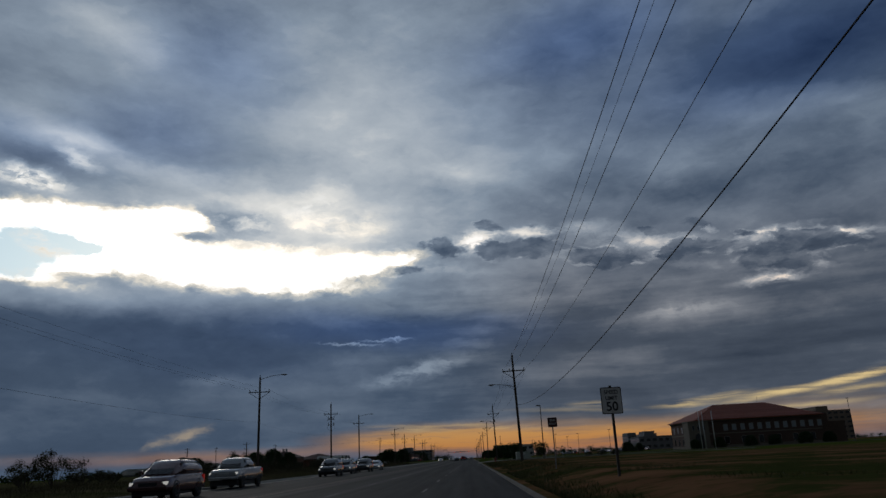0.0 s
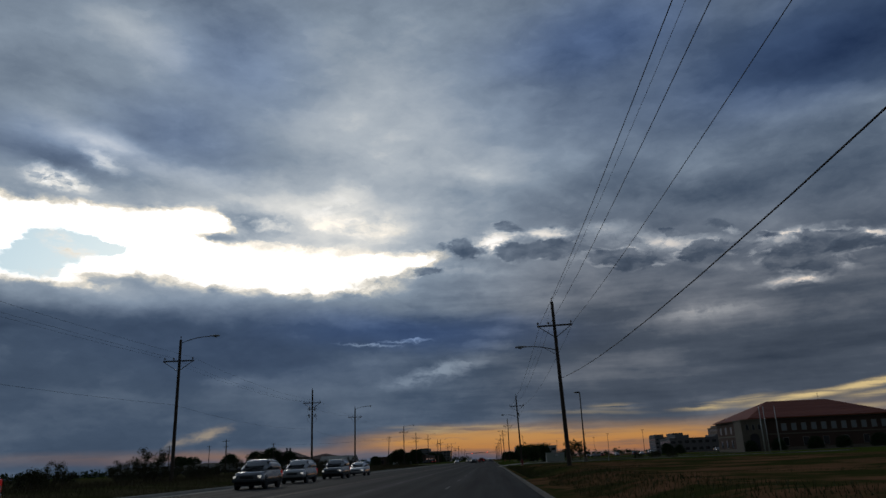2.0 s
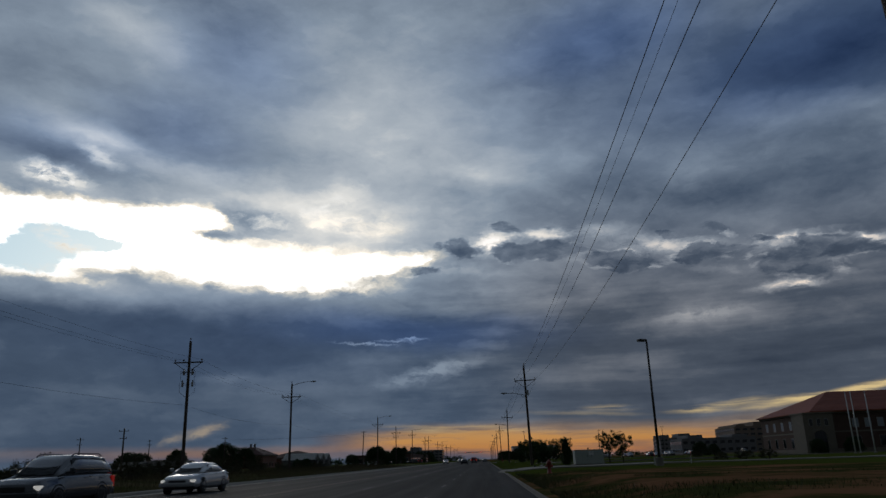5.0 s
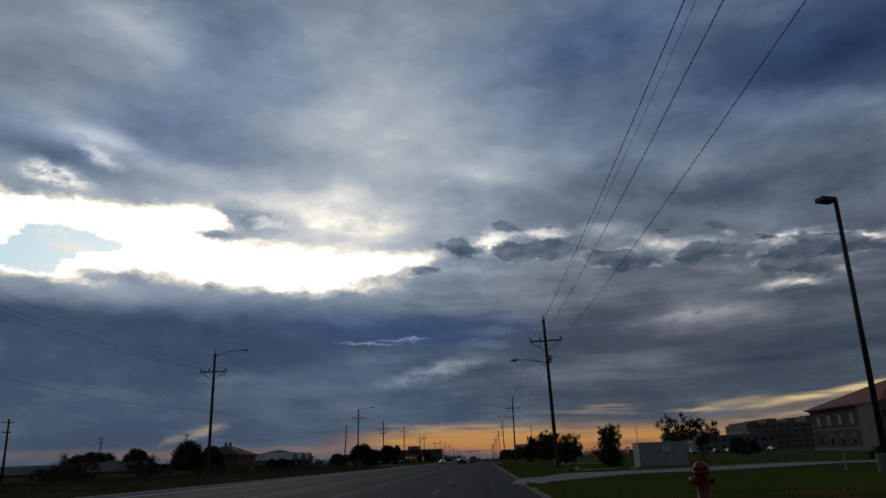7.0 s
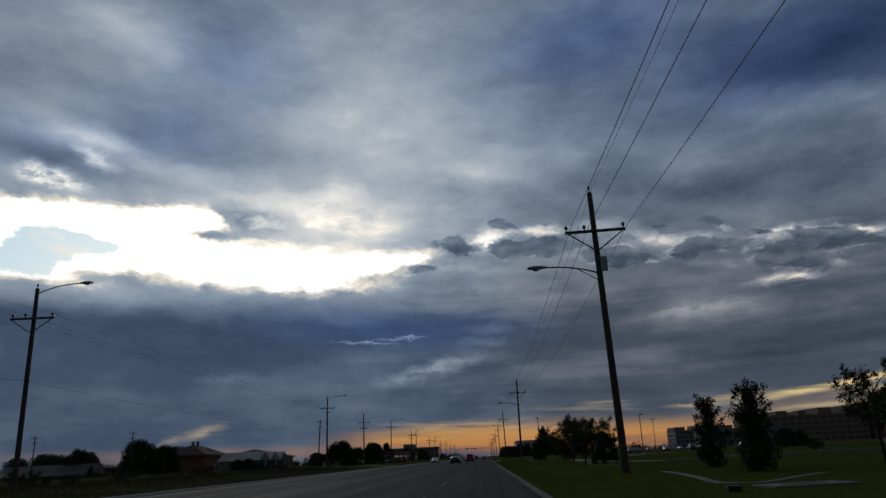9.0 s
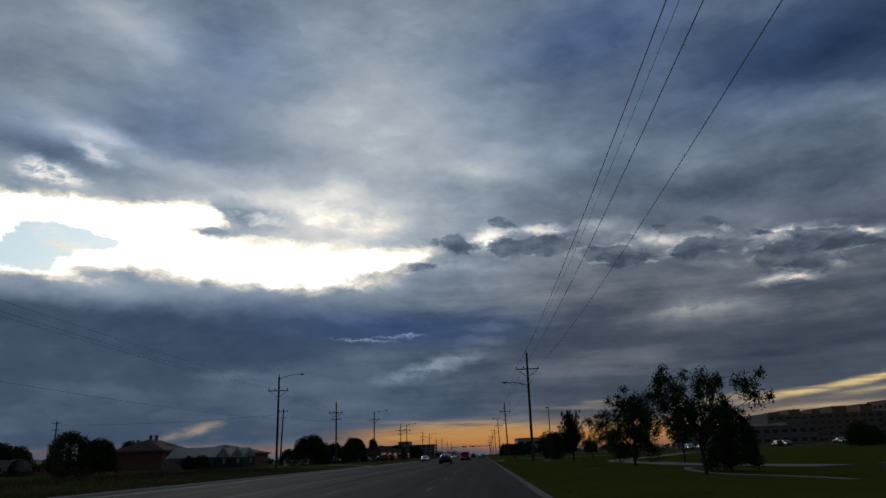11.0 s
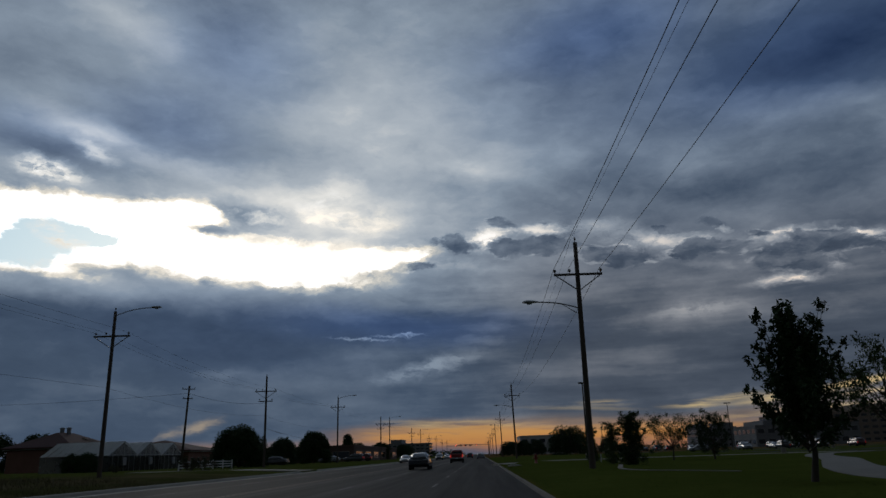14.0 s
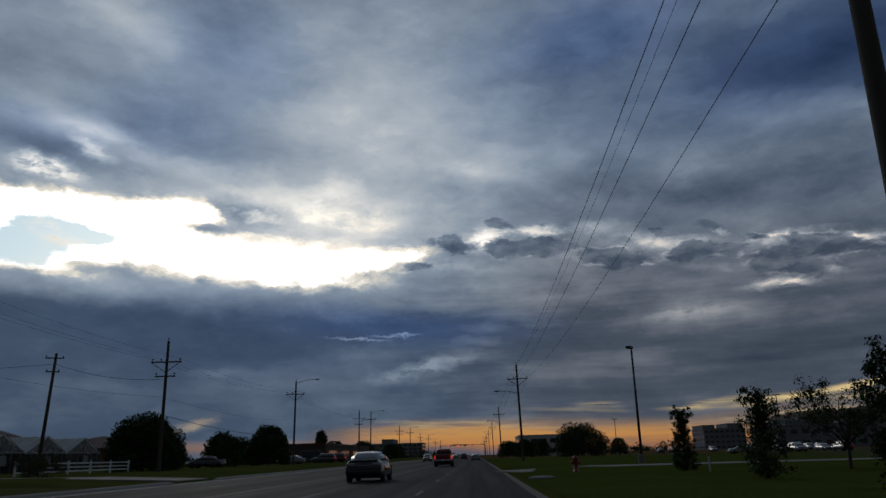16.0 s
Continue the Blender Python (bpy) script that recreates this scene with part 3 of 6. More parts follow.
# ---------------------------------------------------------------- builders
def mesh_of(bm, name, mat, smooth=False):
    me = bpy.data.meshes.new(name)
    bm.to_mesh(me)
    bm.free()
    me.materials.append(mat)
    if smooth:
        me.shade_smooth()
    return me


def thing(name, label, category, at=(0, 0, 0), rz=0.0, group="", kind=""):
    ob = new(name)
    ob.empty_display_size = 0.3
    ob.matrix_world = pose(*at, 0, 0, rz)
    return tagged(ob, label, category, group, kind)


def part(name, bm, mat, parent, label="", smooth=False):
    ob = new(name, mesh_of(bm, name, mat, smooth) if isinstance(bm, bmesh.types.BMesh) else bm)
    ob.parent = parent
    if label:
        ob["label"] = label
    return ob


def solid(name, bm, mat, label, category, kind="", smooth=False, at=None):
    ob = new(name, mesh_of(bm, name, mat, smooth))
    if at is not None:
        ob.matrix_world = at
    return tagged(ob, label, category, kind=kind)


def add_box(bm, x0, x1, y0, y1, z0, z1, bevel=0.0, m=None):
    vs = [bm.verts.new(p) for p in ((x0, y0, z0), (x1, y0, z0), (x1, y1, z0), (x0, y1, z0), (x0, y0, z1), (x1, y0, z1), (x1, y1, z1), (x0, y1, z1))]
    fs = [bm.faces.new([vs[i] for i in f]) for f in ((3, 2, 1, 0), (4, 5, 6, 7), (0, 1, 5, 4), (1, 2, 6, 5), (2, 3, 7, 6), (3, 0, 4, 7))]
    if bevel:
        es = list({e for f in fs for e in f.edges})
        r = bmesh.ops.bevel(bm, geom=es, offset=bevel, segments=2, affect="EDGES", profile=0.6)
        vs = list({v for f in r["faces"] for v in f.verts} | {v for v in vs if v.is_valid})
    if m is not None:
        bmesh.ops.transform(bm, matrix=m, verts=[v for v in vs if v.is_valid])
    return bm


def box(x0, x1, y0, y1, z0, z1, bevel=0.0):
    return add_box(bmesh.new(), x0, x1, y0, y1, z0, z1, bevel)


def add_tube(bm, points, radii, sides=8, caps=True):
    """A round bar through points, with a radius at each."""
    pts = [Vector(p) for p in points]
    rings = []
    for i, p in enumerate(pts):
        d = (pts[min(i + 1, len(pts) - 1)] - pts[max(i - 1, 0)]).normalized()
        a = d.cross(Vector((0, 0, 1)) if abs(d.z) < 0.9 else Vector((1, 0, 0))).normalized()
        b = d.cross(a)
        r = radii[i] if hasattr(radii, "__len__") else radii
        rings.append([bm.verts.new(p + a * (r * math.cos(k * math.tau / sides)) + b * (r * math.sin(k * math.tau / sides))) for k in range(sides)])
    for lo, hi in zip(rings, rings[1:]):
        for k in range(sides):
            bm.faces.new((lo[k], lo[(k + 1) % sides], hi[(k + 1) % sides], hi[k]))
    if caps:
        bm.faces.new(rings[0][::-1])
        bm.faces.new(rings[-1])
    return bm


def tube(points, radii, sides=8):
    return add_tube(bmesh.new(), points, radii, sides)


def turned(profile, sides=16, at=(0, 0, 0)):
    """A turned body from (radius, height) rows."""
    bm = bmesh.new()
    rings = [[bm.verts.new((at[0] + r * math.cos(k * math.tau / sides), at[1] + r * math.sin(k * math.tau / sides), at[2] + z)) for k in range(sides)] for r, z in profile]
    for lo, hi in zip(rings, rings[1:]):
        for k in range(sides):
            bm.faces.new((lo[k], lo[(k + 1) % sides], hi[(k + 1) % sides], hi[k]))
    bm.faces.new(rings[0][::-1])
    bm.faces.new(rings[-1])
    return bm


def quads(name, points, faces, mat):
    me = bpy.data.meshes.new(name)
    me.from_pydata(points, [], faces)
    me.materials.append(mat)
    return me


def ribbon(path, width, z, thick, mat_name, mat, lift=None):
    """A slab of even width along a path of (x, y)."""
    bm = bmesh.new()
    rows = []
    for i, (x, y) in enumerate(path):
        ax, ay = path[max(i - 1, 0)]
        bx, by = path[min(i + 1, len(path) - 1)]
        n = Vector((by - ay, ax - bx, 0)).normalized() * (width / 2)
        h = (lift(x, y) if lift else 0) + z
        rows.append([bm.verts.new((x + n.x, y + n.y, h)), bm.verts.new((x - n.x, y - n.y, h)), bm.verts.new((x - n.x, y - n.y, h - thick)), bm.verts.new((x + n.x, y + n.y, h - thick))])
    for a, b in zip(rows, rows[1:]):
        for k in range(4):
            bm.faces.new((a[k], a[(k + 1) % 4], b[(k + 1) % 4], b[k]))
    bm.faces.new(rows[0])
    bm.faces.new(rows[-1][::-1])
    bmesh.ops.recalc_face_normals(bm, faces=bm.faces)
    return bm


# ---------------------------------------------------------------- ground and road
KERB_R, KERB_L = 1.62, -17.4


def ease(v, a, b):
    v = min(max((v - a) / (b - a), 0), 1)
    return v * v * (3 - 2 * v)


def lawn_dip(x, y):
    """The lawn lies in a shallow swale behind the verge."""
    return 0.12 * ease(x, 7.0, 12.0) * ease(y, 178, 196) * (1 - ease(y, 268, 286)) * (1 - 0.35 * ease(x, 20, 60))


def ground_height(x, y):
    """Verges stand a little over the road; the dirt lot beside the first poles is higher than the lawn."""
    if KERB_L <= x <= KERB_R:
        return -0.06
    if x > KERB_R:
        h = 0.12 + ease(x, 2.0, 5.0) * (0.14 + 0.22 * (1 - ease(y, 95, 130)))
        h -= ease(x, 14, 45) * (0.15 + 0.2 * (1 - ease(y, 95, 130)))
        h -= lawn_dip(x, y)
    else:
        h = 0.12 + ease(-x, 18.0, 26.0) * 0.35
    far = math.hypot(x, y - 150)
    return h + 0.07 * noise.noise((x * 0.11, y * 0.11, 0)) * ease(abs(x + 8), 10, 16) * (1 - ease(far, 500, 900))


def build_ground():
    def steps(*runs):
        out_v = []
        for a, b, n in runs:
            out_v += [a + (b - a) * i / n for i in range(n)]
        return out_v + [runs[-1][1]]
    xs = steps((-4200, -400, 8), (-400, -60, 24), (-60, -17.45, 34)) + steps((-17.4, 1.6, 2)) + steps((1.65, 30, 44), (30, 120, 30), (120, 500, 20), (500, 4200, 8))
    ys = steps((-1500, -60, 8), (-60, 380, 220), (380, 800, 40), (800, 4700, 10))
    pts = [(x, y, ground_height(x, y)) for y in ys for x in xs]
    n = len(xs)
    faces = [(j * n + i, j * n + i + 1, (j + 1) * n + i + 1, (j + 1) * n + i) for j in range(len(ys) - 1) for i in range(n - 1)]
    me = quads("ground", pts, faces, GROUND)
    me.shade_smooth()
    tagged(new("ground", me), "open ground of reddish dirt, dry weeds and green lawn", "ground", kind="structure")


build_ground()
road = solid("road", box(KERB_L + 0.9, KERB_R - 0.04, -200, 1600, -0.25, 0.0), ASPHALT, "wide dark asphalt road with five lanes", "road", "structure")


def kerb(name, x, side):
    """Gutter pan and rounded kerb; side 1 rises to the right."""
    bm = bmesh.new()
    prof = [(-0.05, -0.2), (-0.05, 0.003), (-0.01, 0.0), (0.015, 0.07), (0.03, 0.10), (0.05, 0.115), (0.13, 0.115), (0.13, -0.2)] if side > 0 else [(-0.95 if side < 0 else -0.13, -0.2), (-0.95 if side < 0 else -0.13, 0.006), (-0.02, -0.012), (0.02, 0.10), (0.05, 0.135), (0.09, 0.15), (0.17, 0.15), (0.17, -0.2)]
    ys = [-200 + 3.0 * i for i in range(270)] + [620, 800, 1100, 1600]
    sunk = (136.4, 144.8) if side > 0 else (287.0, 295.0)
    ys = sorted(ys + [sunk[0], sunk[0] + 0.9, sunk[1] - 0.9, sunk[1]])
    rows = [[bm.verts.new((x + side * px, y, min(pz, 0.025) if sunk[0] < y < sunk[1] else pz)) for px, pz in prof] for y in ys]
    for a, b in zip(rows, rows[1:]):
        for k in range(len(prof) - 1):
            bm.faces.new((a[k], a[k + 1], b[k + 1], b[k]))
    bmesh.ops.recalc_face_normals(bm, faces=bm.faces)
    solid(name, bm, WORN_KERB if side > 0 else GUTTER_SKYLIT, "pale concrete kerb with a gutter along the road", "kerb", "structure")


kerb("kerb_right", KERB_R - 0.02, 1)
kerb("kerb_left", KERB_L + 0.02, -1)


def lane_lines():
    rows = []
    for x, mat, w, dash in ((-1.95, PAINT_WHITE, 0.11, True), (-5.55, PAINT_WHITE, 0.12, True), (-9.05, PAINT_YELLOW, 0.12, False), (-9.35, PAINT_YELLOW, 0.12, False), (-13.1, PAINT_WHITE, 0.11, True)):
        bm = bmesh.new()
        y = -20.0
        while y < 560:
            ln = 3.0 if dash else 12.0
            vs = [bm.verts.new(p) for p in ((x - w / 2, y, 0.005), (x + w / 2, y, 0.005), (x + w / 2, y + ln, 0.005), (x - w / 2, y + ln, 0.005))]
            bm.faces.new(vs)
            y += 12.0
        part("lane_line", bm, mat, road)


lane_lines()


def drive_path():
    return [(KERB_R + 0.1, 140.6), (4, 141.0), (8, 142.6), (12, 145.4), (17, 148.6), (26, 150.5), (40, 152), (60, 153)]


drive_line = [(a[0] + (b[0] - a[0]) * k / 5, a[1] + (b[1] - a[1]) * k / 5) for a, b in zip(drive_path(), drive_path()[1:]) for k in range(5)]
solid("driveway", ribbon([(x - 0.2, y + 0.8) for x, y in drive_line], 5.2, 0.09, 0.2, "driveway", CONCRETE, ground_height), CONCRETE, "grey concrete driveway leading off the road to the car park", "driveway", "structure")
edge = [(x - 0.9, y + 3.4) for x, y in drive_path()]
solid("driveway_edge", ribbon([(KERB_R + 0.1, 145.6), (2.5, 144.9)] + edge[1:], 0.35, 0.10, 0.3, "driveway_edge", CONCRETE, ground_height), CONCRETE, "pale concrete kerb edging the driveway", "kerb", "structure")


def winding(bends):
    """Smooth line through the bends, ends left off."""
    out_line = []
    for k in range(1, len(bends) - 2):
        p0, p1, p2, p3 = (Vector(p) for p in bends[k - 1:k + 3])
        for i in range(6):
            f = i / 6
            out_line.append(tuple(0.5 * (2 * p1 + (p2 - p0) * f + (2 * p0 - 5 * p1 + 4 * p2 - p3) * f * f + (3 * p1 - p0 - 3 * p2 + p3) * f ** 3)))
    return out_line


bed_edge = winding([(7.2, 173), (7.0, 169), (6.6, 165), (6.15, 161), (5.8, 158.0), (6.5, 157.2), (8.2, 159.3), (10.2, 161.8), (12, 164)])
walk_path = winding([(8.7, 182), (8.5, 187), (8.3, 192), (8.05, 198), (8.7, 202), (10.2, 205), (12, 207)])
wide_path = winding([(15.5, 196), (14.4, 201), (13.2, 207), (12.2, 213), (11.4, 220), (11.1, 227), (11.4, 233), (12.6, 239.5), (14.8, 246), (18, 253.5), (22.5, 264), (27, 277), (33, 288), (42, 296), (50, 300)])
edge_path = winding([(11, 242), (9.5, 243.5), (8.3, 245.2), (6.95, 248.5), (6.7, 252), (7.5, 256.5), (8.1, 260), (8.6, 263)])
solid("footpath", ribbon(walk_path, 0.26, 0.02, 0.15, "footpath", CONCRETE, ground_height), KERB_STONE, "thin winding pale concrete edging across the lawn", "path", "structure")
solid("footpath", ribbon(wide_path, 2.1, 0.024, 0.15, "footpath", CONCRETE, ground_height), KERB_STONE, "wide pale concrete footpath curving to the car park", "path", "structure")
solid("footpath", ribbon(edge_path, 0.24, 0.028, 0.15, "footpath", CONCRETE, ground_height), KERB_STONE, "narrow pale concrete edging strip in the lawn", "path", "structure")
solid("bed_edging", ribbon(bed_edge, 0.22, 0.03, 0.15, "bed_edging", CONCRETE, ground_height), KERB_STONE, "thin curving pale concrete edging in the lawn", "path", "structure")
solid("cross_drive", ribbon([(KERB_R + 0.1, 290), (8, 292.0), (20, 295), (40, 300)], 5.0, 0.03, 0.2, "cross_drive", CONCRETE, ground_height), CONCRETE, "second concrete driveway off the road past the lawn", "driveway", "structure")
solid("left_drive", ribbon([(KERB_L - 0.1, 291), (-24, 291), (-36, 293)], 4.6, 0.05, 0.2, "left_drive", CONCRETE, ground_height), CONCRETE, "concrete driveway apron off the far side of the road", "driveway", "structure")
solid("lot_kerb", ribbon([(14, 196), (30, 207), (48, 220), (66, 232), (92, 236), (130, 236)], 0.9, 0.20, 0.4, "lot_kerb", CONCRETE, ground_height), CONCRETE, "long pale concrete kerb before the brick building", "kerb", "structure")
solid("car_park", ribbon([(70, 292), (70, 520)], 110.0, 0.10, 0.2, "car_park", ASPHALT, None), ASPHALT, "wide asphalt car park behind the lawn", "car park", "structure")


# ---------------------------------------------------------------- poles, lamps and wires
def lamp_arm(parent, side, z, reach, rise, low):
    """Curved steel arm with a cobra-head lamp."""
    pts = [(side * reach * f, 0, z + rise * (1 - (1 - f) ** 2.2)) for f in (0, 0.15, 0.3, 0.5, 0.7, 0.85, 1.0)]
    arm = part("lamp_arm", tube(pts, 0.035, 8), GALVANISED, parent)
    if low:
        part("arm_brace", tube([(0, 0, z - 0.35), (side * reach * 0.4, 0, z + rise * 0.62)], 0.018, 6), GALVANISED, arm)
    x, zz = side * reach, z + rise
    head = bmesh.new()
    rings = []
    for f, w, h in ((-0.12, 0.05, 0.05), (0.0, 0.10, 0.07), (0.18, 0.17, 0.10), (0.45, 0.18, 0.11), (0.66, 0.13, 0.08), (0.74, 0.05, 0.03)):
        rings.append([head.verts.new((x + side * f, w * math.cos(a * math.tau / 10), zz + 0.01 + h * math.sin(a * math.tau / 10) * (1.0 if a <= 5 else 0.6))) for a in range(10)])
    for a, b in zip(rings, rings[1:]):
        for k in range(10):
            head.faces.new((a[k], a[(k + 1) % 10], b[(k + 1) % 10], b[k]))
    head.faces.new(rings[0])
    head.faces.new(rings[-1])
    bmesh.ops.recalc_face_normals(head, faces=head.faces)
    h_ob = part("lamp_head", head, LAMP_GREY, parent, "grey cobra-head street lamp", True)
    part("lens", turned([(0.05, -0.12), (0.13, -0.09), (0.15, -0.03)], 12, (x + side * 0.36, 0, zz)), LENS, h_ob, "", True)


def utility_pole(top, arm_z, lamp=None, side=-1, drums=False, low_arm=None, arm=2.62, pins=(-1.24, -0.45, 1.24), ground_wire=True):
    ob = thing("utility_pole", "", "utility pole")
    part("shaft", tube([(0, 0, -0.4), (0, 0, 0), (0, 0, top * 0.5), (0, 0, top - 0.03), (0, 0, top)], [0.17, 0.165, 0.138, 0.112, 0.09], 14), POLE_WOOD, ob, "tall tapered dark wooden shaft", True)
    part("top_pin", turned([(0.02, 0), (0.02, 0.12), (0.06, 0.14), (0.045, 0.2), (0.06, 0.24), (0.03, 0.3)], 8, (0, 0, top)), PORCELAIN, ob)
    for n, z in enumerate([arm_z] + ([low_arm] if low_arm else [])):
        half = arm / 2 if n == 0 else arm * 0.33
        beam = part("crossarm", box(-half, half, -0.23, -0.135, z - 0.06, z + 0.06, 0.008), OLD_WOOD, ob)
        if n == 0:
            for s in (-1, 1):
                part("brace", tube([(s * half * 0.93, -0.24, z - 0.05), (s * 0.1, -0.17, z - 0.84)], 0.032, 6), GALVANISED, ob)
        for px in (pins if n == 0 else (-half + 0.1, half - 0.1)):
            part("insulator", turned([(0.02, 0), (0.02, 0.08), (0.075, 0.09), (0.06, 0.13), (0.085, 0.15), (0.07, 0.2), (0.03, 0.25)], 8, (px, -0.18, z + 0.06)), PORCELAIN, beam)
    if drums:
        for s in (-1, 1):
            for dz, dx in ((1.15, 0.40), (2.2, 0.46)):
                can = part("cutout", turned([(0.03, 0), (0.09, 0.02), (0.10, 0.06), (0.10, 0.36), (0.08, 0.42), (0.03, 0.44)], 12, (s * dx, -0.1, arm_z - dz)), LAMP_GREY, ob, "grey fused cutout", True)
                part("bushing", turned([(0.03, 0), (0.05, 0.05), (0.03, 0.15)], 8, (s * dx, -0.1, arm_z - dz + 0.44)), PORCELAIN, can)
                part("drop_lead", tube([(s * dx, -0.1, arm_z - dz + 0.55), (s * (dx + 0.28), -0.14, arm_z - dz + 0.3), (s * (dx + 0.22), -0.16, arm_z - dz - 0.5), (s * 0.12, -0.14, arm_z - dz - 0.9)], 0.016, 5), CABLE, ob)
            part("outrigger", box(*sorted((s * 0.1, s * 0.6)), -0.22, -0.14, arm_z - 0.98, arm_z - 0.90, 0.006), OLD_WOOD, ob)
    if lamp:
        lamp_arm(ob, side, *lamp)
    if ground_wire:
        part("conduit", tube([(0.02, 0.19, 0.0), (0.02, 0.17, top * 0.45), (0.02, 0.14, top * 0.75)], 0.022, 6), GALVANISED, ob)
    return ob


POLES_R = [(5.3, 2.0), (5.62, 85.9), (5.62, 169.4), (5.58, 253.75), (5.75, 339.1), (5.9, 424.0), (6.0, 509.0), (6.1, 594.0), (6.2, 680.0), (6.3, 766.0), (6.4, 850.0)]
TOP_R, ARM_R = 11.95, 10.1
first = utility_pole(TOP_R, ARM_R, (8.25, 2.35, 0.42, True), -1)
RIGHT_LABEL = "dark wooden utility pole with crossarm and street lamp beside the kerb"
for i, (x, y) in enumerate(POLES_R):
    z = ground_height(x, y)
    m = pose(x, y, z, 0, 0.4 if i == 3 else -1.3, 0.6)
    ob = first if i == 0 else copy_thing(first, m)
    ob.matrix_world = m
    tagged(ob, RIGHT_LABEL, "utility pole", "poles along the near kerb")
box_pole = POLES_R[2]
junction = thing("pole_box", "grey metal equipment box strapped to the pole", "equipment box", (box_pole[0], box_pole[1] - 0.24, 8.55))
part("case", box(-0.13, 0.13, -0.10, 0.08, 0, 0.62, 0.02), LAMP_GREY, junction)
part("strap", box(-0.15, 0.15, -0.02, 0.02, 0.28, 0.32), GALVANISED, junction)

POLES_L = [(-26.4, 20.0, 1), (-26.6, 93.3, 1), (-26.75, 143.5, 2), (-27.0, 181.1, 1), (-27.0, 267.3, 1), (-27.1, 308.1, 3), (-26.4, 352.5, 1), (-26.5, 414.0, 3), (-26.4, 432.0, 1),
           (-26.4, 503.0, 3), (-26.4, 545.0, 1), (-26.4, 600.0, 3), (-26.4, 660.0, 1), (-26.4, 730.0, 3), (-26.4, 800.0, 1)]
lamp_pole = utility_pole(11.9, 10.0, (11.55, 2.75, 0.55, False), 1, arm=2.75)
drum_pole = utility_pole(12.1, 10.1, None, 1, drums=True, arm=2.7)
twin_pole = utility_pole(11.2, 9.3, None, 1, low_arm=8.05, arm=2.75)
kinds = {1: (lamp_pole, "weathered wooden utility pole with a street lamp over the far lanes"),
         2: (drum_pole, "wooden utility pole hung with fused cutouts and looping leads"),
         3: (twin_pole, "wooden utility pole with two stacked crossarms")}
used = set()
for x, y, k in POLES_L:
    m = pose(x, y, ground_height(x, y), 0, 0.6 if k == 1 else 0.2, 0)
    src, text = kinds[k]
    ob = copy_thing(src, m) if k in used else src
    used.add(k)
    ob.matrix_world = m
    tagged(ob, text, "utility pole", "poles along the far kerb")


def side_pole(x, y, top, lean):
    ob = thing("service_pole", "short dark leaning service pole with small crossarms", "utility pole", (x, y, ground_height(x, y)))
    ob.matrix_world = pose(x, y, ground_height(x, y), 0, lean, 0)
    part("shaft", tube([(0, 0, -0.4), (0, 0, top * 0.5), (0, 0, top)], [0.17, 0.14, 0.11], 12), POLE_WOOD, ob, "", True)
    for z, h in ((top - 0.35, 0.85), (top - 1.55, 0.62)):
        part("crossarm", box(-h, h, -0.2, -0.11, z - 0.05, z + 0.05, 0.008), OLD_WOOD, ob)
        for s in (-1, 1):
            part("insulator", turned([(0.02, 0), (0.05, 0.04), (0.05, 0.14), (0.02, 0.18)], 8, (s * (h - 0.08), -0.15, z + 0.05)), PORCELAIN, ob)
    part("top_cap", turned([(0.14, 0), (0.15, 0.05), (0.05, 0.12)], 10, (0, 0, top)), GALVANISED, ob)
    return ob


side_pole(-37.5, 307.8, 10.3, 2.8)
side_pole(-80.2, 306.8, 9.8, 0.5)
side_pole(-106.3, 311.8, 10.0, 0.3)
side_pole(-60.0, 200.0, 7.5, 0.0)
side_pole(-95.0, 250.0, 8.5, 0.4)


def wire(name, label, posts, sag, radius, mat):
    """One conductor hung from post to post."""
    bm = bmesh.new()
    pts = []
    for (ax, ay, az_), (bx, by, bz) in zip(posts, posts[1:]):
        for i in range(14):
            f = i / 14
            pts.append((ax + (bx - ax) * f, ay + (by - ay) * f, az_ + (bz - az_) * f - 4 * sag * f * (1 - f)))
    pts.append(posts[-1])
    solid(name, add_tube(bm, pts, radius, 5), mat, label, "power line")


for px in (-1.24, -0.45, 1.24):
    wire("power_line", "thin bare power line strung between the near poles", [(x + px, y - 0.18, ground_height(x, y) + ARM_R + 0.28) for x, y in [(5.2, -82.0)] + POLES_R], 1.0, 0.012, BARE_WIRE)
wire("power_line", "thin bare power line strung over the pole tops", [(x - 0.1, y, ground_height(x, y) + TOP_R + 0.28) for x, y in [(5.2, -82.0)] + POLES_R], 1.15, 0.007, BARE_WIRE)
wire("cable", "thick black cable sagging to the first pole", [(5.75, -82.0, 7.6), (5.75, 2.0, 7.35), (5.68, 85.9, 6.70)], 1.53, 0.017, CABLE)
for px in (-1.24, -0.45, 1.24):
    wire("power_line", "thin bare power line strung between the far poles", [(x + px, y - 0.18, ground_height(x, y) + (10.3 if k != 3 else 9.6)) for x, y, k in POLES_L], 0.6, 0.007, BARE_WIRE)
wire("cable", "black telephone cable slung low along the far poles", [(x - 0.2, y, ground_height(x, y) + 6.3) for x, y, k in POLES_L], 0.6, 0.008, CABLE)
wire("cable", "black service cable crossing to the side pole", [(-80.2, 306.8, 9.6), (-37.0, 307.8, 9.9), (-27.1, 308.1, 8.3)], 0.5, 0.016, CABLE)
wire("cable", "black cable hung low between far poles and trees", [(-27.1, 308.1, 5.2), (-26.4, 352.5, 4.4)], 0.5, 0.022, CABLE)


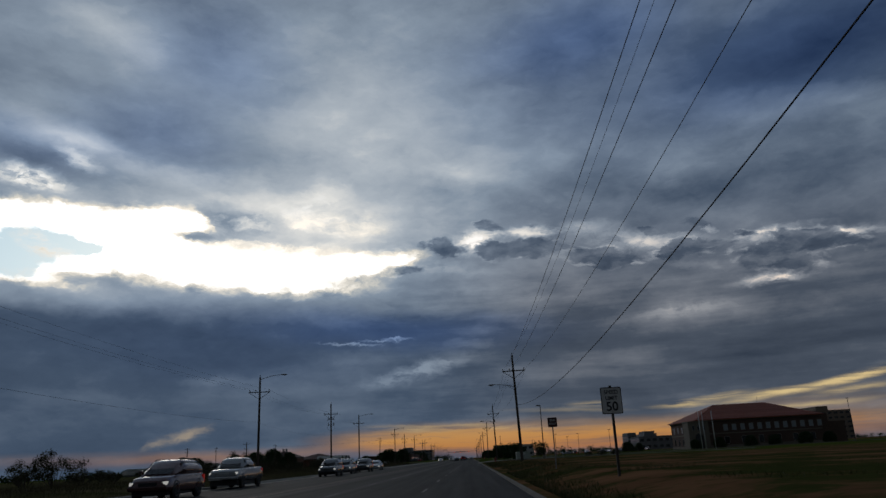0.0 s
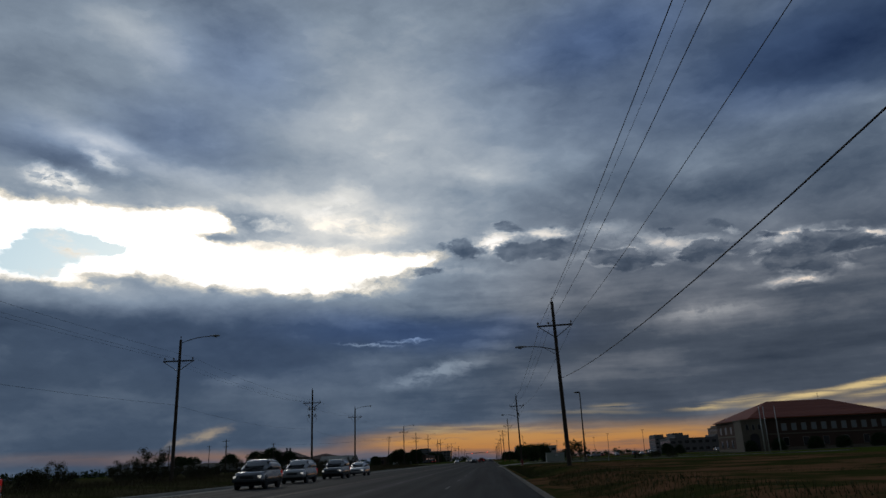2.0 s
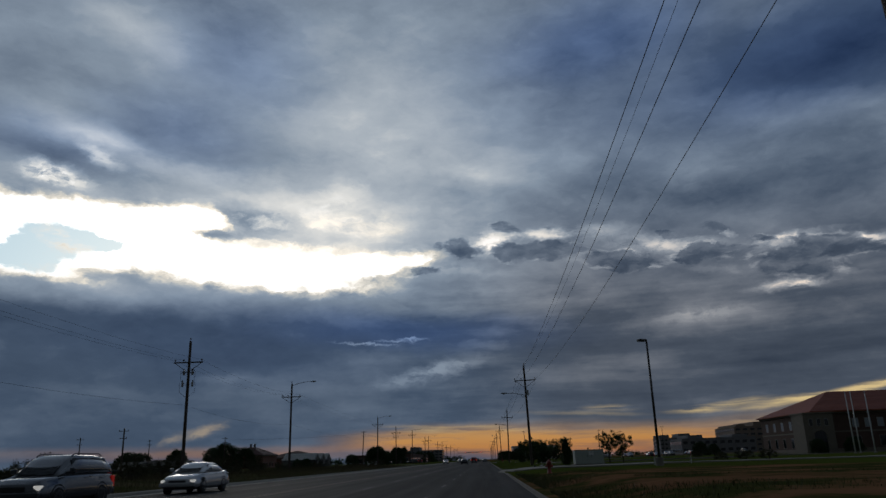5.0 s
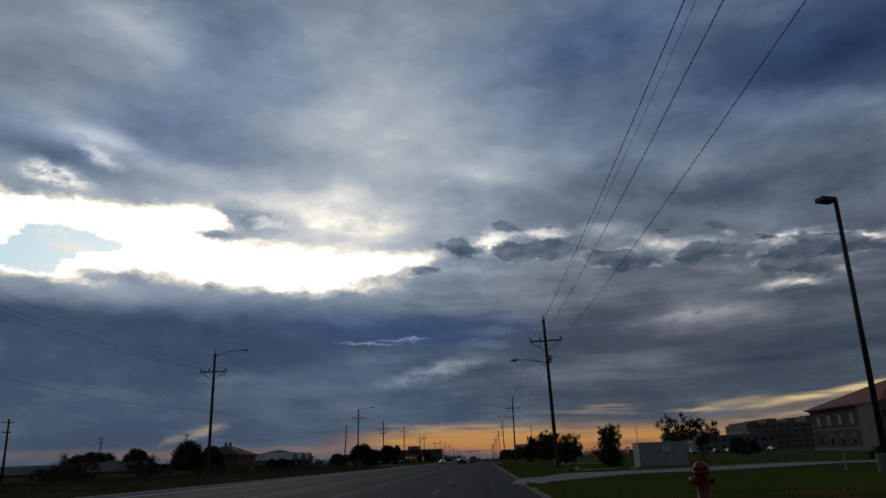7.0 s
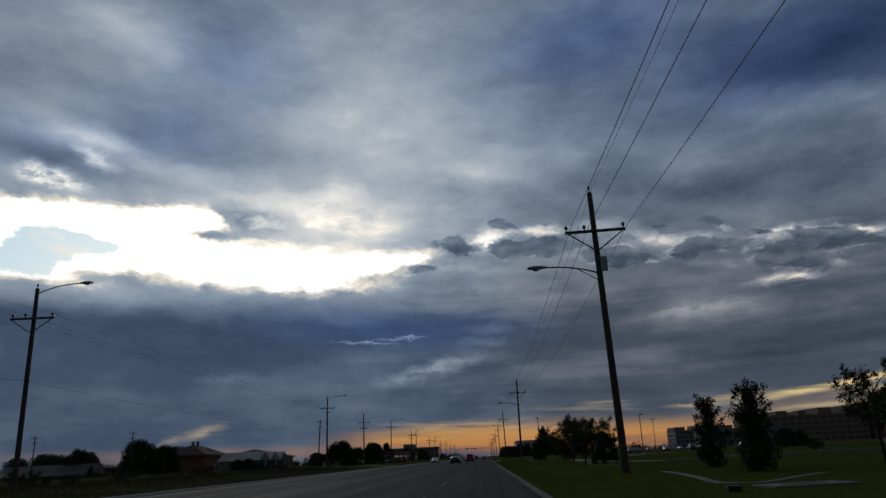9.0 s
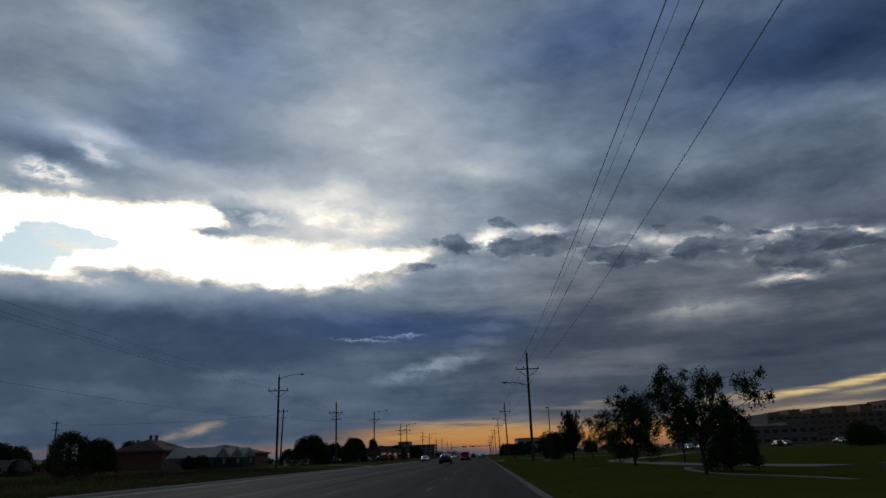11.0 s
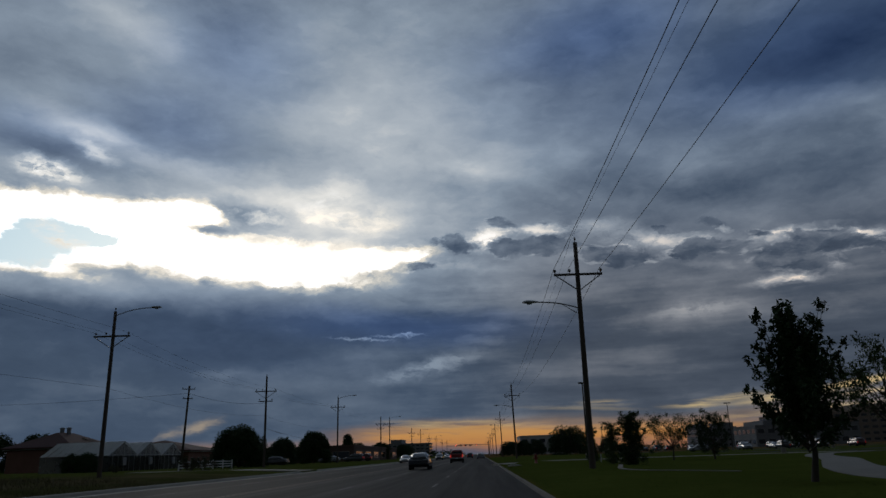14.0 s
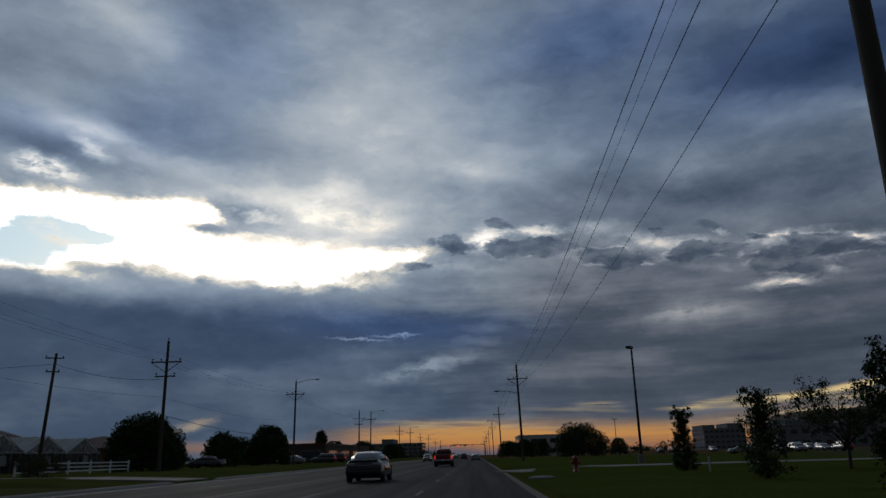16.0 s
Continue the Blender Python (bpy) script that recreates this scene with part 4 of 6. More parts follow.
def area_light_pole(x, y, top, turn, heads=1, name="car_park_lamp"):
    z = ground_height(x, y)
    ob = thing(name, "tall dark steel lamp pole with a flat box lamp", "lamp post", (x, y, z), turn, "lamp posts round the car park")
    part("plinth", turned([(0.28, -0.2), (0.28, 0.55), (0.25, 0.6)], 14), CONCRETE, ob)
    part("pole", tube([(0, 0, 0.55), (0, 0, top)], [0.10, 0.075], 10), BRONZE, ob, "", True)
    for s in ((-1,) if heads == 1 else (-1, 1)):
        part("lamp_box", box(*sorted((s * 0.12, s * 0.72)), -0.2, 0.2, top - 0.14, top + 0.03, 0.02), BRONZE, ob)
        part("bracket", box(*sorted((s * 0.04, s * 0.14)), -0.04, 0.04, top - 0.1, top - 0.03), BRONZE, ob)
    return ob


area_light_pole(12.7, 133.6, 9.2, 20)
area_light_pole(11.8, 299.5, 8.3, 60)
area_light_pole(33.6, 300.8, 8.2, 170)
for x, y, h in ((66, 360, 10.5), (54, 380, 10), (96, 330, 10.5), (60, 470, 10.5), (104, 268, 11), (118, 236, 13), (36, 440, 9), (150, 420, 11)):
    area_light_pole(x, y, h, 10 * x % 60, 2)


# ---------------------------------------------------------------- signs, cabinet, hydrants
def letters(text, size, x, z, y, parent, mat, name="lettering"):
    cu = bpy.data.curves.new(name, "FONT")
    cu.body, cu.size, cu.align_x, cu.extrude, cu.offset = text, size, "CENTER", 0.002, size * 0.018
    tmp = bpy.data.objects.new(name, cu)
    me = bpy.data.meshes.new_from_object(tmp)
    bpy.data.objects.remove(tmp)
    me.transform(pose(x, y, z, 90, 0, 0))
    me.materials.clear()
    me.materials.append(mat)
    ob = new(name, me)
    ob.parent = parent
    return ob


def rounded_plate(w, h, depth, r=0.04, y=0.0, z=0.0):
    bm = bmesh.new()
    ring = []
    for cx, cz, a0 in ((w / 2 - r, h / 2 - r, 0), (-w / 2 + r, h / 2 - r, 90), (-w / 2 + r, -h / 2 + r, 180), (w / 2 - r, -h / 2 + r, 270)):
        for k in range(5):
            a = radians(a0 + 22.5 * k)
            ring.append((cx + r * math.cos(a), cz + r * math.sin(a)))
    f = [bm.verts.new((a, y, z + b)) for a, b in ring]
    k = [bm.verts.new((a, y + depth, z + b)) for a, b in ring]
    bm.faces.new(f)
    bm.faces.new(k[::-1])
    for i in range(len(ring)):
        j = (i + 1) % len(ring)
        bm.faces.new((f[j], f[i], k[i], k[j]))
    bmesh.ops.recalc_face_normals(bm, faces=bm.faces)
    return bm


def speed_sign(x, y):
    z0 = ground_height(x, y)
    ob = thing("speed_limit_sign", "white speed limit sign on a dark steel post", "road sign", (x, y, z0), 4)
    part("post", box(-0.035, 0.035, 0.0, 0.05, -0.3, 2.55), BRONZE, ob)
    mid = 2.12
    part("border_plate", rounded_plate(0.62, 0.77, 0.004, 0.04, -0.012, mid), SIGN_BLACK, ob, "black sign border")
    face = part("plate", rounded_plate(0.57, 0.72, 0.004, 0.03, -0.018, mid), SIGN_WHITE, ob, "white reflective sign plate")
    letters("SPEED", 0.155, 0, mid + 0.19, -0.020, face, SIGN_BLACK)
    letters("LIMIT", 0.155, 0, mid + 0.02, -0.020, face, SIGN_BLACK)
    letters("50", 0.36, 0, mid - 0.29, -0.020, face, SIGN_BLACK)
    for dz in (-0.3, 0.3):
        part("bolt", turned([(0.012, 0), (0.012, 0.01)], 8, (0, 0, 0)), GALVANISED, face).matrix_local = pose(0, -0.018, mid + dz, 90)


def bus_sign(x, y):
    z0 = ground_height(x, y)
    ob = thing("bus_stop_sign", "small dark red bus stop sign on a thin grey post", "road sign", (x, y, z0), 0)
    part("post", tube([(0, 0, -0.3), (0, 0, 2.45)], 0.028, 8), GALVANISED, ob)
    mid = 2.22
    part("border_plate", rounded_plate(0.47, 0.47, 0.004, 0.04, -0.034, mid), SIGN_WHITE, ob)
    face = part("plate", rounded_plate(0.45, 0.45, 0.004, 0.03, -0.040, mid), SIGN_MAROON, ob, "dark red sign plate")
    letters("BUS", 0.15, 0, mid + 0.05, -0.042, face, SIGN_WHITE)
    letters("STOP", 0.15, 0, mid - 0.13, -0.042, face, SIGN_WHITE)


speed_sign(4.1, 21.9)
bus_sign(4.05, 37.6)


def hydrant(x, y):
    ob = thing("fire_hydrant", "red cast-iron fire hydrant standing in the grass", "fire hydrant", (x, y, ground_height(x, y)), 20)
    part("barrel", turned([(0.16, -0.05), (0.16, 0.03), (0.11, 0.05), (0.11, 0.52), (0.15, 0.54), (0.15, 0.59)], 16), HYDRANT_RED, ob, "", True)
    bonnet = part("bonnet", turned([(0.14, 0.59), (0.13, 0.66), (0.09, 0.72), (0.04, 0.75)], 16), HYDRANT_RED, ob, "", True)
    part("nut", turned([(0.03, 0.75), (0.03, 0.80)], 5), HYDRANT_RED, bonnet)
    for ang in (0, 90, 180):
        n = part("nozzle", turned([(0.06, 0.08), (0.06, 0.17), (0.075, 0.17), (0.075, 0.22), (0.03, 0.24)], 12), HYDRANT_RED, ob)
        n.matrix_local = pose(0, 0, 0.42, 0, 0, ang) @ pose(0, 0, 0, 0, 90, 0)


hydrant(3.75, 122.3)
hydrant(4.7, 281.2)


def cabinet(x, y):
    ob = thing("utility_cabinet", "large pale metal utility cabinet on a concrete pad", "utility cabinet", (x, y, ground_height(x, y)), 2)
    part("pad", box(-1.65, 1.65, -0.95, 0.95, -0.2, 0.10, 0.02), CONCRETE, ob)
    body = part("body", box(-1.42, 1.42, -0.75, 0.75, 0.10, 1.40, 0.02), CABINET_GREEN, ob)
    part("lid", box(-1.46, 1.46, -0.79, 0.79, 1.40, 1.47, 0.02), CABINET_GREEN, ob, "overhanging metal lid")
    for a, b in ((-1.36, -0.02), (0.02, 1.36)):
        d = part("door", box(a, b, -0.775, -0.752, 0.16, 1.36, 0.008), CABINET_GREEN, ob)
        part("handle", box((a + b) / 2 + (0.5 if a < 0 else -0.5) - 0.03, (a + b) / 2 + (0.5 if a < 0 else -0.5) + 0.03, -0.80, -0.776, 0.75, 0.95, 0.006), GALVANISED, d)
    part("notice", box(-0.06, 0.42, -0.782, -0.778, 0.92, 1.28), SIGN_WHITE, ob, "small pale notice plate")
    part("seal", box(0.08, 0.26, -0.786, -0.783, 1.20, 1.24), SIGN_BLACK, ob)


cabinet(10.45, 154.9)
slab = thing("concrete_slab", "low pale concrete slab with a dark hatch in the lawn", "slab", (6.9, 155.6, ground_height(6.9, 155.6)), 8)
part("slab_rim", box(-0.95, 0.95, -0.55, 0.55, -0.15, 0.05, 0.02), KERB_STONE, slab)
part("hatch", box(-0.42, 0.42, -0.25, 0.25, 0.03, 0.062, 0.008), PLASTIC, slab)
valve = thing("valve_box", "low dark valve box set in the lawn", "valve box", (5.0, 154.4, ground_height(5.0, 154.4)))
part("casing", box(-0.13, 0.13, -0.11, 0.11, -0.1, 0.09, 0.015), PLASTIC, valve)
part("cover", box(-0.145, 0.145, -0.125, 0.125, 0.09, 0.12, 0.008), PLASTIC, valve)
plate = thing("manhole_cover", "pale round manhole cover in the verge", "manhole cover", (2.6, 276.0, ground_height(2.6, 276.0)))
part("ring", turned([(0.55, -0.1), (0.55, 0.06), (0.50, 0.08)], 24), CONCRETE, plate)
part("disc", turned([(0.40, 0.05), (0.40, 0.10), (0.37, 0.105)], 24), GALVANISED, plate)
marker_spots = [(9.6, 276.5), (13.2, 137.5), (16.8, 140.5)]
for x, y in marker_spots:
    mk = thing("marker_post", "short pale marker post in the grass", "marker post", (x, y, ground_height(x, y)), 0, "marker posts in the verge")
    part("stake", tube([(0, 0, -0.1), (0, 0, 0.62)], 0.04, 8), WHITE_WALL, mk)
    part("cap", turned([(0.045, 0.62), (0.045, 0.68), (0.02, 0.70)], 8), HYDRANT_RED, mk)
for x, y in ((64.4, 213.0), (65.6, 213.6), (68.6, 214.6)):
    fp = thing("flagpole", "tall bare white flagpole before the brick building", "flagpole", (x, y, ground_height(x, y)), 0, "flagpoles")
    part("shaft", tube([(0, 0, -0.2), (0, 0, 5), (0, 0, 10.4)], [0.12, 0.10, 0.06], 10), WHITE_METAL, fp, "", True)
    part("finial", turned([(0.03, 10.4), (0.11, 10.5), (0.03, 10.62)], 10), CHROME, fp)
    part("base_collar", turned([(0.3, -0.1), (0.28, 0.1), (0.14, 0.16)], 12), CONCRETE, fp)


# ---------------------------------------------------------------- vehicles
def loft(stations, fine=3):
    """Smooth skin through stations of (y, half-width at sill, half-width at top, z low, z high)."""
    rows_in = []
    for k in range(len(stations) - 1):
        p0, p1, p2, p3 = (np.array(stations[min(max(j, 0), len(stations) - 1)]) for j in (k - 1, k, k + 1, k + 2))
        for i in range(fine):
            f = i / fine
            h00, h10, h01, h11 = 2 * f ** 3 - 3 * f * f + 1, f ** 3 - 2 * f * f + f, -2 * f ** 3 + 3 * f * f, f ** 3 - f * f
            d = p2[0] - p1[0]
            m1 = (p2 - p0) / max(p2[0] - p0[0], 0.01) * d
            m2 = (p3 - p1) / max(p3[0] - p1[0], 0.01) * d
            v = h00 * p1 + 0.6 * h10 * m1 + h01 * p2 + 0.6 * h11 * m2
            v[0] = p1[0] + d * f
            rows_in.append(v)
    rows_in.append(np.array(stations[-1]))
    bm = bmesh.new()
    rows = []
    for y, wl, wt, z0, z1 in rows_in:
        mid = z0 + (z1 - z0) * 0.55
        r = min(0.09, (z1 - z0) * 0.32)
        half = [(wl * 0.90, z0), (wl * 0.97, z0 + r * 0.4), (wl, z0 + r), (wl * 1.008, (z0 + mid) / 2), (wl, mid), (wt + (wl - wt) * 0.45, (mid + z1 - r) / 2), (wt, z1 - r), (wt - r * 0.3, z1 - r * 0.3), (wt - r, z1), (wt * 0.4, z1 + r * 0.18)]
        ring = half + [(-x, z) for x, z in half[::-1]]
        rows.append([bm.verts.new((x, y, z)) for x, z in ring])
    for a, b in zip(rows, rows[1:]):
        for k in range(len(a)):
            bm.faces.new((a[k], a[(k + 1) % len(a)], b[(k + 1) % len(a)], b[k]))
    bm.faces.new(rows[0][::-1])
    bm.faces.new(rows[-1])
    bmesh.ops.recalc_face_normals(bm, faces=bm.faces)
    return bm


def wheel(parent, x, y, r, side):
    w = part("wheel", turned([(r * 0.55, -0.10), (r * 0.93, -0.11), (r, -0.07), (r, 0.07), (r * 0.93, 0.11), (r * 0.55, 0.10)], 22), RUBBER, parent, "black tyre", True)
    w.matrix_local = pose(x, y, r, 0, 90, 0)
    part("rim", turned([(r * 0.2, 0.04), (r * 0.30, 0.085), (r * 0.55, 0.07), (r * 0.62, 0.105), (r * 0.62, 0.0)] if side > 0 else [(r * 0.62, 0.0), (r * 0.62, -0.105), (r * 0.55, -0.07), (r * 0.30, -0.085), (r * 0.2, -0.04)], 14), RIM, w)
    for k in range(5):
        a = k * math.tau / 5
        s = part("spoke", box(0.03, r * 0.58, -0.03, 0.03, 0.07, 0.095) if side > 0 else box(0.03, r * 0.58, -0.03, 0.03, -0.095, -0.07), RIM, w)
        s.matrix_local = pose(0, 0, 0, 0, 0, math.degrees(a))


def plate_on(bm_pts):
    bm = bmesh.new()
    bm.faces.new([bm.verts.new(p) for p in bm_pts])
    r = bmesh.ops.solidify(bm, geom=bm.faces[:], thickness=0.012)
    bmesh.ops.recalc_face_normals(bm, faces=bm.faces)
    return bm


def vehicle(kind, body_mat, label, lights_on=False, rear_lit=False, name=None):
    """Nose towards +y, standing on z = 0."""
    ob = thing(name or {"sedan": "sedan_car", "suv": "suv", "pickup": "pickup_truck", "van": "van"}[kind], label, "car" if kind != "pickup" else "pickup truck")
    if kind == "sedan":
        L, W, r, wb = 4.9, 0.93, 0.34, 2.85
        body = [(-2.42, 0.80, 0.74, 0.42, 0.86), (-2.36, 0.88, 0.80, 0.30, 0.98), (-1.9, W, 0.84, 0.26, 1.03), (-1.2, W, 0.86, 0.25, 0.99), (0.6, W, 0.86, 0.25, 0.97), (1.3, W, 0.82, 0.26, 0.93), (2.1, 0.90, 0.74, 0.28, 0.80), (2.40, 0.80, 0.62, 0.34, 0.66)]
        cab = [(-1.95, 0.70, 0.62, 0.95, 1.02), (-1.25, 0.80, 0.60, 0.95, 1.40), (-0.4, 0.82, 0.60, 0.95, 1.46), (0.2, 0.82, 0.60, 0.95, 1.44), (1.25, 0.78, 0.62, 0.92, 0.98)]
        top = 1.46
    elif kind == "suv":
        L, W, r, wb = 4.75, 0.95, 0.37, 2.75
        body = [(-2.34, 0.86, 0.80, 0.45, 1.05), (-2.28, 0.92, 0.84, 0.36, 1.10), (-1.7, W, 0.88, 0.33, 1.12), (0.7, W, 0.88, 0.33, 1.09), (1.3, W, 0.84, 0.34, 1.06), (2.05, 0.92, 0.78, 0.36, 0.98), (2.34, 0.84, 0.68, 0.42, 0.80)]
        cab = [(-2.30, 0.82, 0.70, 1.05, 1.12), (-2.0, 0.86, 0.68, 1.06, 1.66), (-0.6, 0.87, 0.68, 1.06, 1.74), (0.25, 0.87, 0.67, 1.06, 1.71), (1.28, 0.80, 0.66, 1.02, 1.08)]
        top = 1.74
    else:
        L, W, r, wb = 5.8, 1.0, 0.41, 3.65
        body = [(-2.88, 0.94, 0.90, 0.62, 1.22), (-2.84, 0.98, 0.94, 0.55, 1.28), (-0.9, W, 0.95, 0.48, 1.28), (0.9, W, 0.95, 0.48, 1.26), (1.5, W, 0.92, 0.48, 1.24), (2.5, 0.98, 0.88, 0.50, 1.17), (2.86, 0.92, 0.80, 0.55, 1.02)]
        cab = [(-0.98, 0.90, 0.80, 1.20, 1.30), (-0.82, 0.90, 0.74, 1.2, 1.84), (0.0, 0.90, 0.72, 1.2, 1.90), (0.65, 0.90, 0.71, 1.2, 1.87), (1.55, 0.84, 0.70, 1.18, 1.26)]
        top = 1.90
    b = part("body", loft(body), body_mat, ob, "", True)
    c = part("cabin", loft(cab), body_mat, ob, "", True)
    # glass, set just proud of the cabin
    (ya, wa, ta, za, zb), (yb, wb2, tb, zc, zd) = cab[0], cab[1]
    part("rear_window", plate_on([(-ta * 0.92, ya - 0.006, zb + 0.05), (ta * 0.92, ya - 0.006, zb + 0.05), (tb * 0.88, yb - 0.03, zd - 0.06), (-tb * 0.88, yb - 0.03, zd - 0.06)]), CAR_GLASS, c)
    (ya, wa, ta, za, zb), (yb, wb2, tb, zc, zd) = cab[-1], cab[-2]
    part("windscreen", plate_on([(ta * 0.95, ya + 0.006, zb + 0.05), (-ta * 0.95, ya + 0.006, zb + 0.05), (-tb * 0.90, yb + 0.04, zd - 0.05), (tb * 0.90, yb + 0.04, zd - 0.05)]), CAR_GLASS, c)
    y_front, y_back = cab[-2][0] + 0.45, cab[1][0] + (0.05 if kind != "sedan" else -0.1)
    split_y = (y_front + y_back) / 2 - 0.1
    zlo = cab[2][3] + 0.10
    for s in (-1, 1):
        for a, bb, front in ((split_y + 0.05, y_front, True), (y_back, split_y - 0.05, False)):
            wlo, whi = cab[2][1] + 0.012, cab[2][2] + 0.03
            f0, f1 = (0.0, -0.38) if front else ((0.28, 0.0) if kind == "sedan" else (0.1, 0.0))
            zt = top - 0.10
            part("side_window", plate_on([(s * wlo, a, zlo), (s * wlo, bb, zlo), (s * whi, bb + (f1 if front else 0), zt), (s * whi, a + (0 if front else f0), zt)]), CAR_GLASS, c)
        m = part("mirror", box(*sorted((s * (W - 0.02), s * (W + 0.17))), y_front - 0.02, y_front + 0.10, zlo, zlo + 0.16, 0.03), body_mat if kind != "pickup" else PLASTIC, ob)
        for k, dy in enumerate((0.15, -0.85)):
            part("door_handle", box(*sorted((s * (W + 0.005), s * (W + 0.03))), split_y + dy, split_y + dy + 0.16, zlo - 0.16, zlo - 0.12, 0.006), CHROME, ob)
        for yy in (wb / 2 - 0.02, -wb / 2 - 0.02):
            arch = part("wheel_arch", turned([(r * 1.20, -0.05), (r * 1.20, 0.03), (r * 1.12, 0.04), (r * 1.05, 0.0)], 22), PLASTIC, b)
            arch.matrix_local = pose(s * (W - 0.03), yy, r * 1.04, 0, 90 * s, 0)
        wheel(ob, s * (W - 0.10), wb / 2 - 0.02, r, s)
        wheel(ob, s * (W - 0.10), -wb / 2 - 0.02, r, s)
        yf, zf = body[-1][0], body[-1][4]
        part("headlight", box(*sorted((s * (W - 0.46), s * (W - 0.10))), yf - 0.30, yf - 0.02, zf - 0.16, zf + 0.0, 0.03), HEAD_LIT if lights_on else CHROME, ob, "lit headlight" if lights_on else "clear headlight")
        yr, zr = body[0][0], body[0][4]
        if kind == "sedan":
            part("tail_light", box(*sorted((s * (W - 0.50), s * (W - 0.07))), yr - 0.012, yr + 0.25, zr - 0.08, zr + 0.06, 0.03), TAIL_LIT if rear_lit else CHROME, ob, "pale wide tail light")
        else:
            part("tail_light", box(*sorted((s * (W - 0.20), s * (W - 0.03))), yr - 0.015, yr + 0.18, zr - 0.42, zr - 0.02, 0.02), TAIL_LIT if rear_lit else TAIL_RED, ob, "red tail light")
    yf, yr = body[-1][0], body[0][0]
    part("grille", box(-0.42, 0.42, yf - 0.05, yf + 0.02, body[-1][4] - 0.22, body[-1][4] - 0.02, 0.02), PLASTIC if kind != "pickup" else CHROME, ob)
    part("front_bumper", box(-W + 0.06, W - 0.06, yf - 0.12, yf + 0.06, body[-1][3], body[-1][3] + 0.20, 0.05), body_mat if kind != "pickup" else CHROME, ob)
    part("rear_bumper", box(-W + 0.04, W - 0.04, yr - 0.08, yr + 0.14, body[0][3] - 0.06, body[0][3] + 0.16, 0.05), body_mat if kind == "sedan" else (CHROME if kind == "pickup" else PLASTIC), ob)
    part("rear_plate", box(-0.16, 0.16, yr - 0.096 if kind == "pickup" else yr - 0.03, yr - 0.084 if kind == "pickup" else yr - 0.005, body[0][3] + 0.0, body[0][3] + 0.13), SIGN_WHITE, ob, "blank pale number plate")
    part("underbody", box(-W + 0.15, W - 0.15, yr + 0.3, yf - 0.3, 0.20, body[1][3] + 0.05), PLASTIC, ob)
    if kind == "pickup":
        part("tailgate", box(-0.80, 0.80, yr - 0.02, yr + 0.05, 0.72, 1.24, 0.02), body_mat, ob)
        part("bed_cover", box(-0.86, 0.86, yr + 0.1, -1.02, 1.26, 1.30, 0.01), PLASTIC, ob)
    if kind == "suv":
        for s in (-1, 1):
            part("roof_rail", tube([(s * 0.62, -1.8, 1.70), (s * 0.62, -1.6, 1.79), (s * 0.62, 0.0, 1.79), (s * 0.62, 0.2, 1.72)], 0.02, 6), PLASTIC, ob)
    if kind == "sedan":
        part("spoiler", box(-0.70, 0.70, -2.42, -2.28, 1.0, 1.06, 0.02), body_mat, ob)
        part("chrome_strip", box(-0.42, 0.42, -2.445, -2.42, 0.80, 0.83), CHROME, ob)
    return ob


def stand(ob, x, y, rz=0.0, z=0.0):
    ob.matrix_world = pose(x, y, z, 0, 0, rz)
    return ob


pickup_red = stand(vehicle("pickup", CAR_RED, "dark red pickup truck driving ahead in the next lane", rear_lit=True), -3.7, 330)
sedan_black = stand(vehicle("sedan", CAR_BLACK, "glossy black sedan with wide pale tail lights on the road"), -5.6, 284)
suv_maroon = stand(vehicle("suv", CAR_MAROON, "dark maroon SUV with lit headlights coming the other way", lights_on=True), -14.6, 36, 180)
pickup_silver = stand(vehicle("pickup", CAR_PEWTER, "silver pickup truck with lit headlights coming the other way", lights_on=True), -16.0, 51, 180)
suv_grey = stand(vehicle("suv", CAR_GREY, "dark grey SUV with lit headlights coming the other way", lights_on=True), -14.8, 79, 180)
suv_white = stand(vehicle("suv", CAR_WHITE, "white SUV with lit headlights coming the other way", lights_on=True), -15.2, 91, 180)
sedan_silver = stand(vehicle("sedan", CAR_SILVER, "silver sedan with lit headlights coming the other way", lights_on=True), -14.8, 116, 180)
sedan_white = stand(vehicle("sedan", CAR_WHITE, "white sedan parked among others in the car park"), 48, 384, 90, 0.1)
# more of the oncoming queue and the cars waiting ahead
for src, x, y, rz, text in ((suv_grey, -14.7, 103, 180, ""), (sedan_silver, -14.6, 360, 180, ""), (suv_white, -11.4, 420, 180, ""), (sedan_silver, -11.4, 470, 180, ""),
                            (sedan_white, -0.2, 400, 0, "white sedan driving far ahead on the road"), (suv_grey, -3.8, 470, 0, "dark grey SUV driving far ahead on the road"), (sedan_white, -7.2, 500, 0, "white sedan driving far ahead on the road")):
    ob = copy_thing(src, pose(x, y, 0, 0, 0, rz))
    if text:
        tagged(ob, text)
rnd = random.Random(4)
parked_suv = stand(vehicle("suv", CAR_WHITE, "white SUV parked among others in the car park"), 58, 384, 180, 0.1)
parked_dark = stand(vehicle("suv", CAR_GREY, "dark grey SUV parked among others in the car park"), 66, 384, 0, 0.1)
parked_truck = stand(vehicle("pickup", CAR_GREY, "dark grey pickup truck parked in the car park"), 74, 384, 180, 0.1)
parked_red = stand(vehicle("suv", CAR_MAROON, "dark maroon SUV parked among others in the car park"), 82, 384, 0, 0.1)
for ob in (parked_suv, parked_dark, parked_truck, parked_red):
    tagged(ob, group="parked cars")
lot = [sedan_white, parked_suv, parked_dark, sedan_black, parked_truck, parked_red, parked_dark, sedan_black]
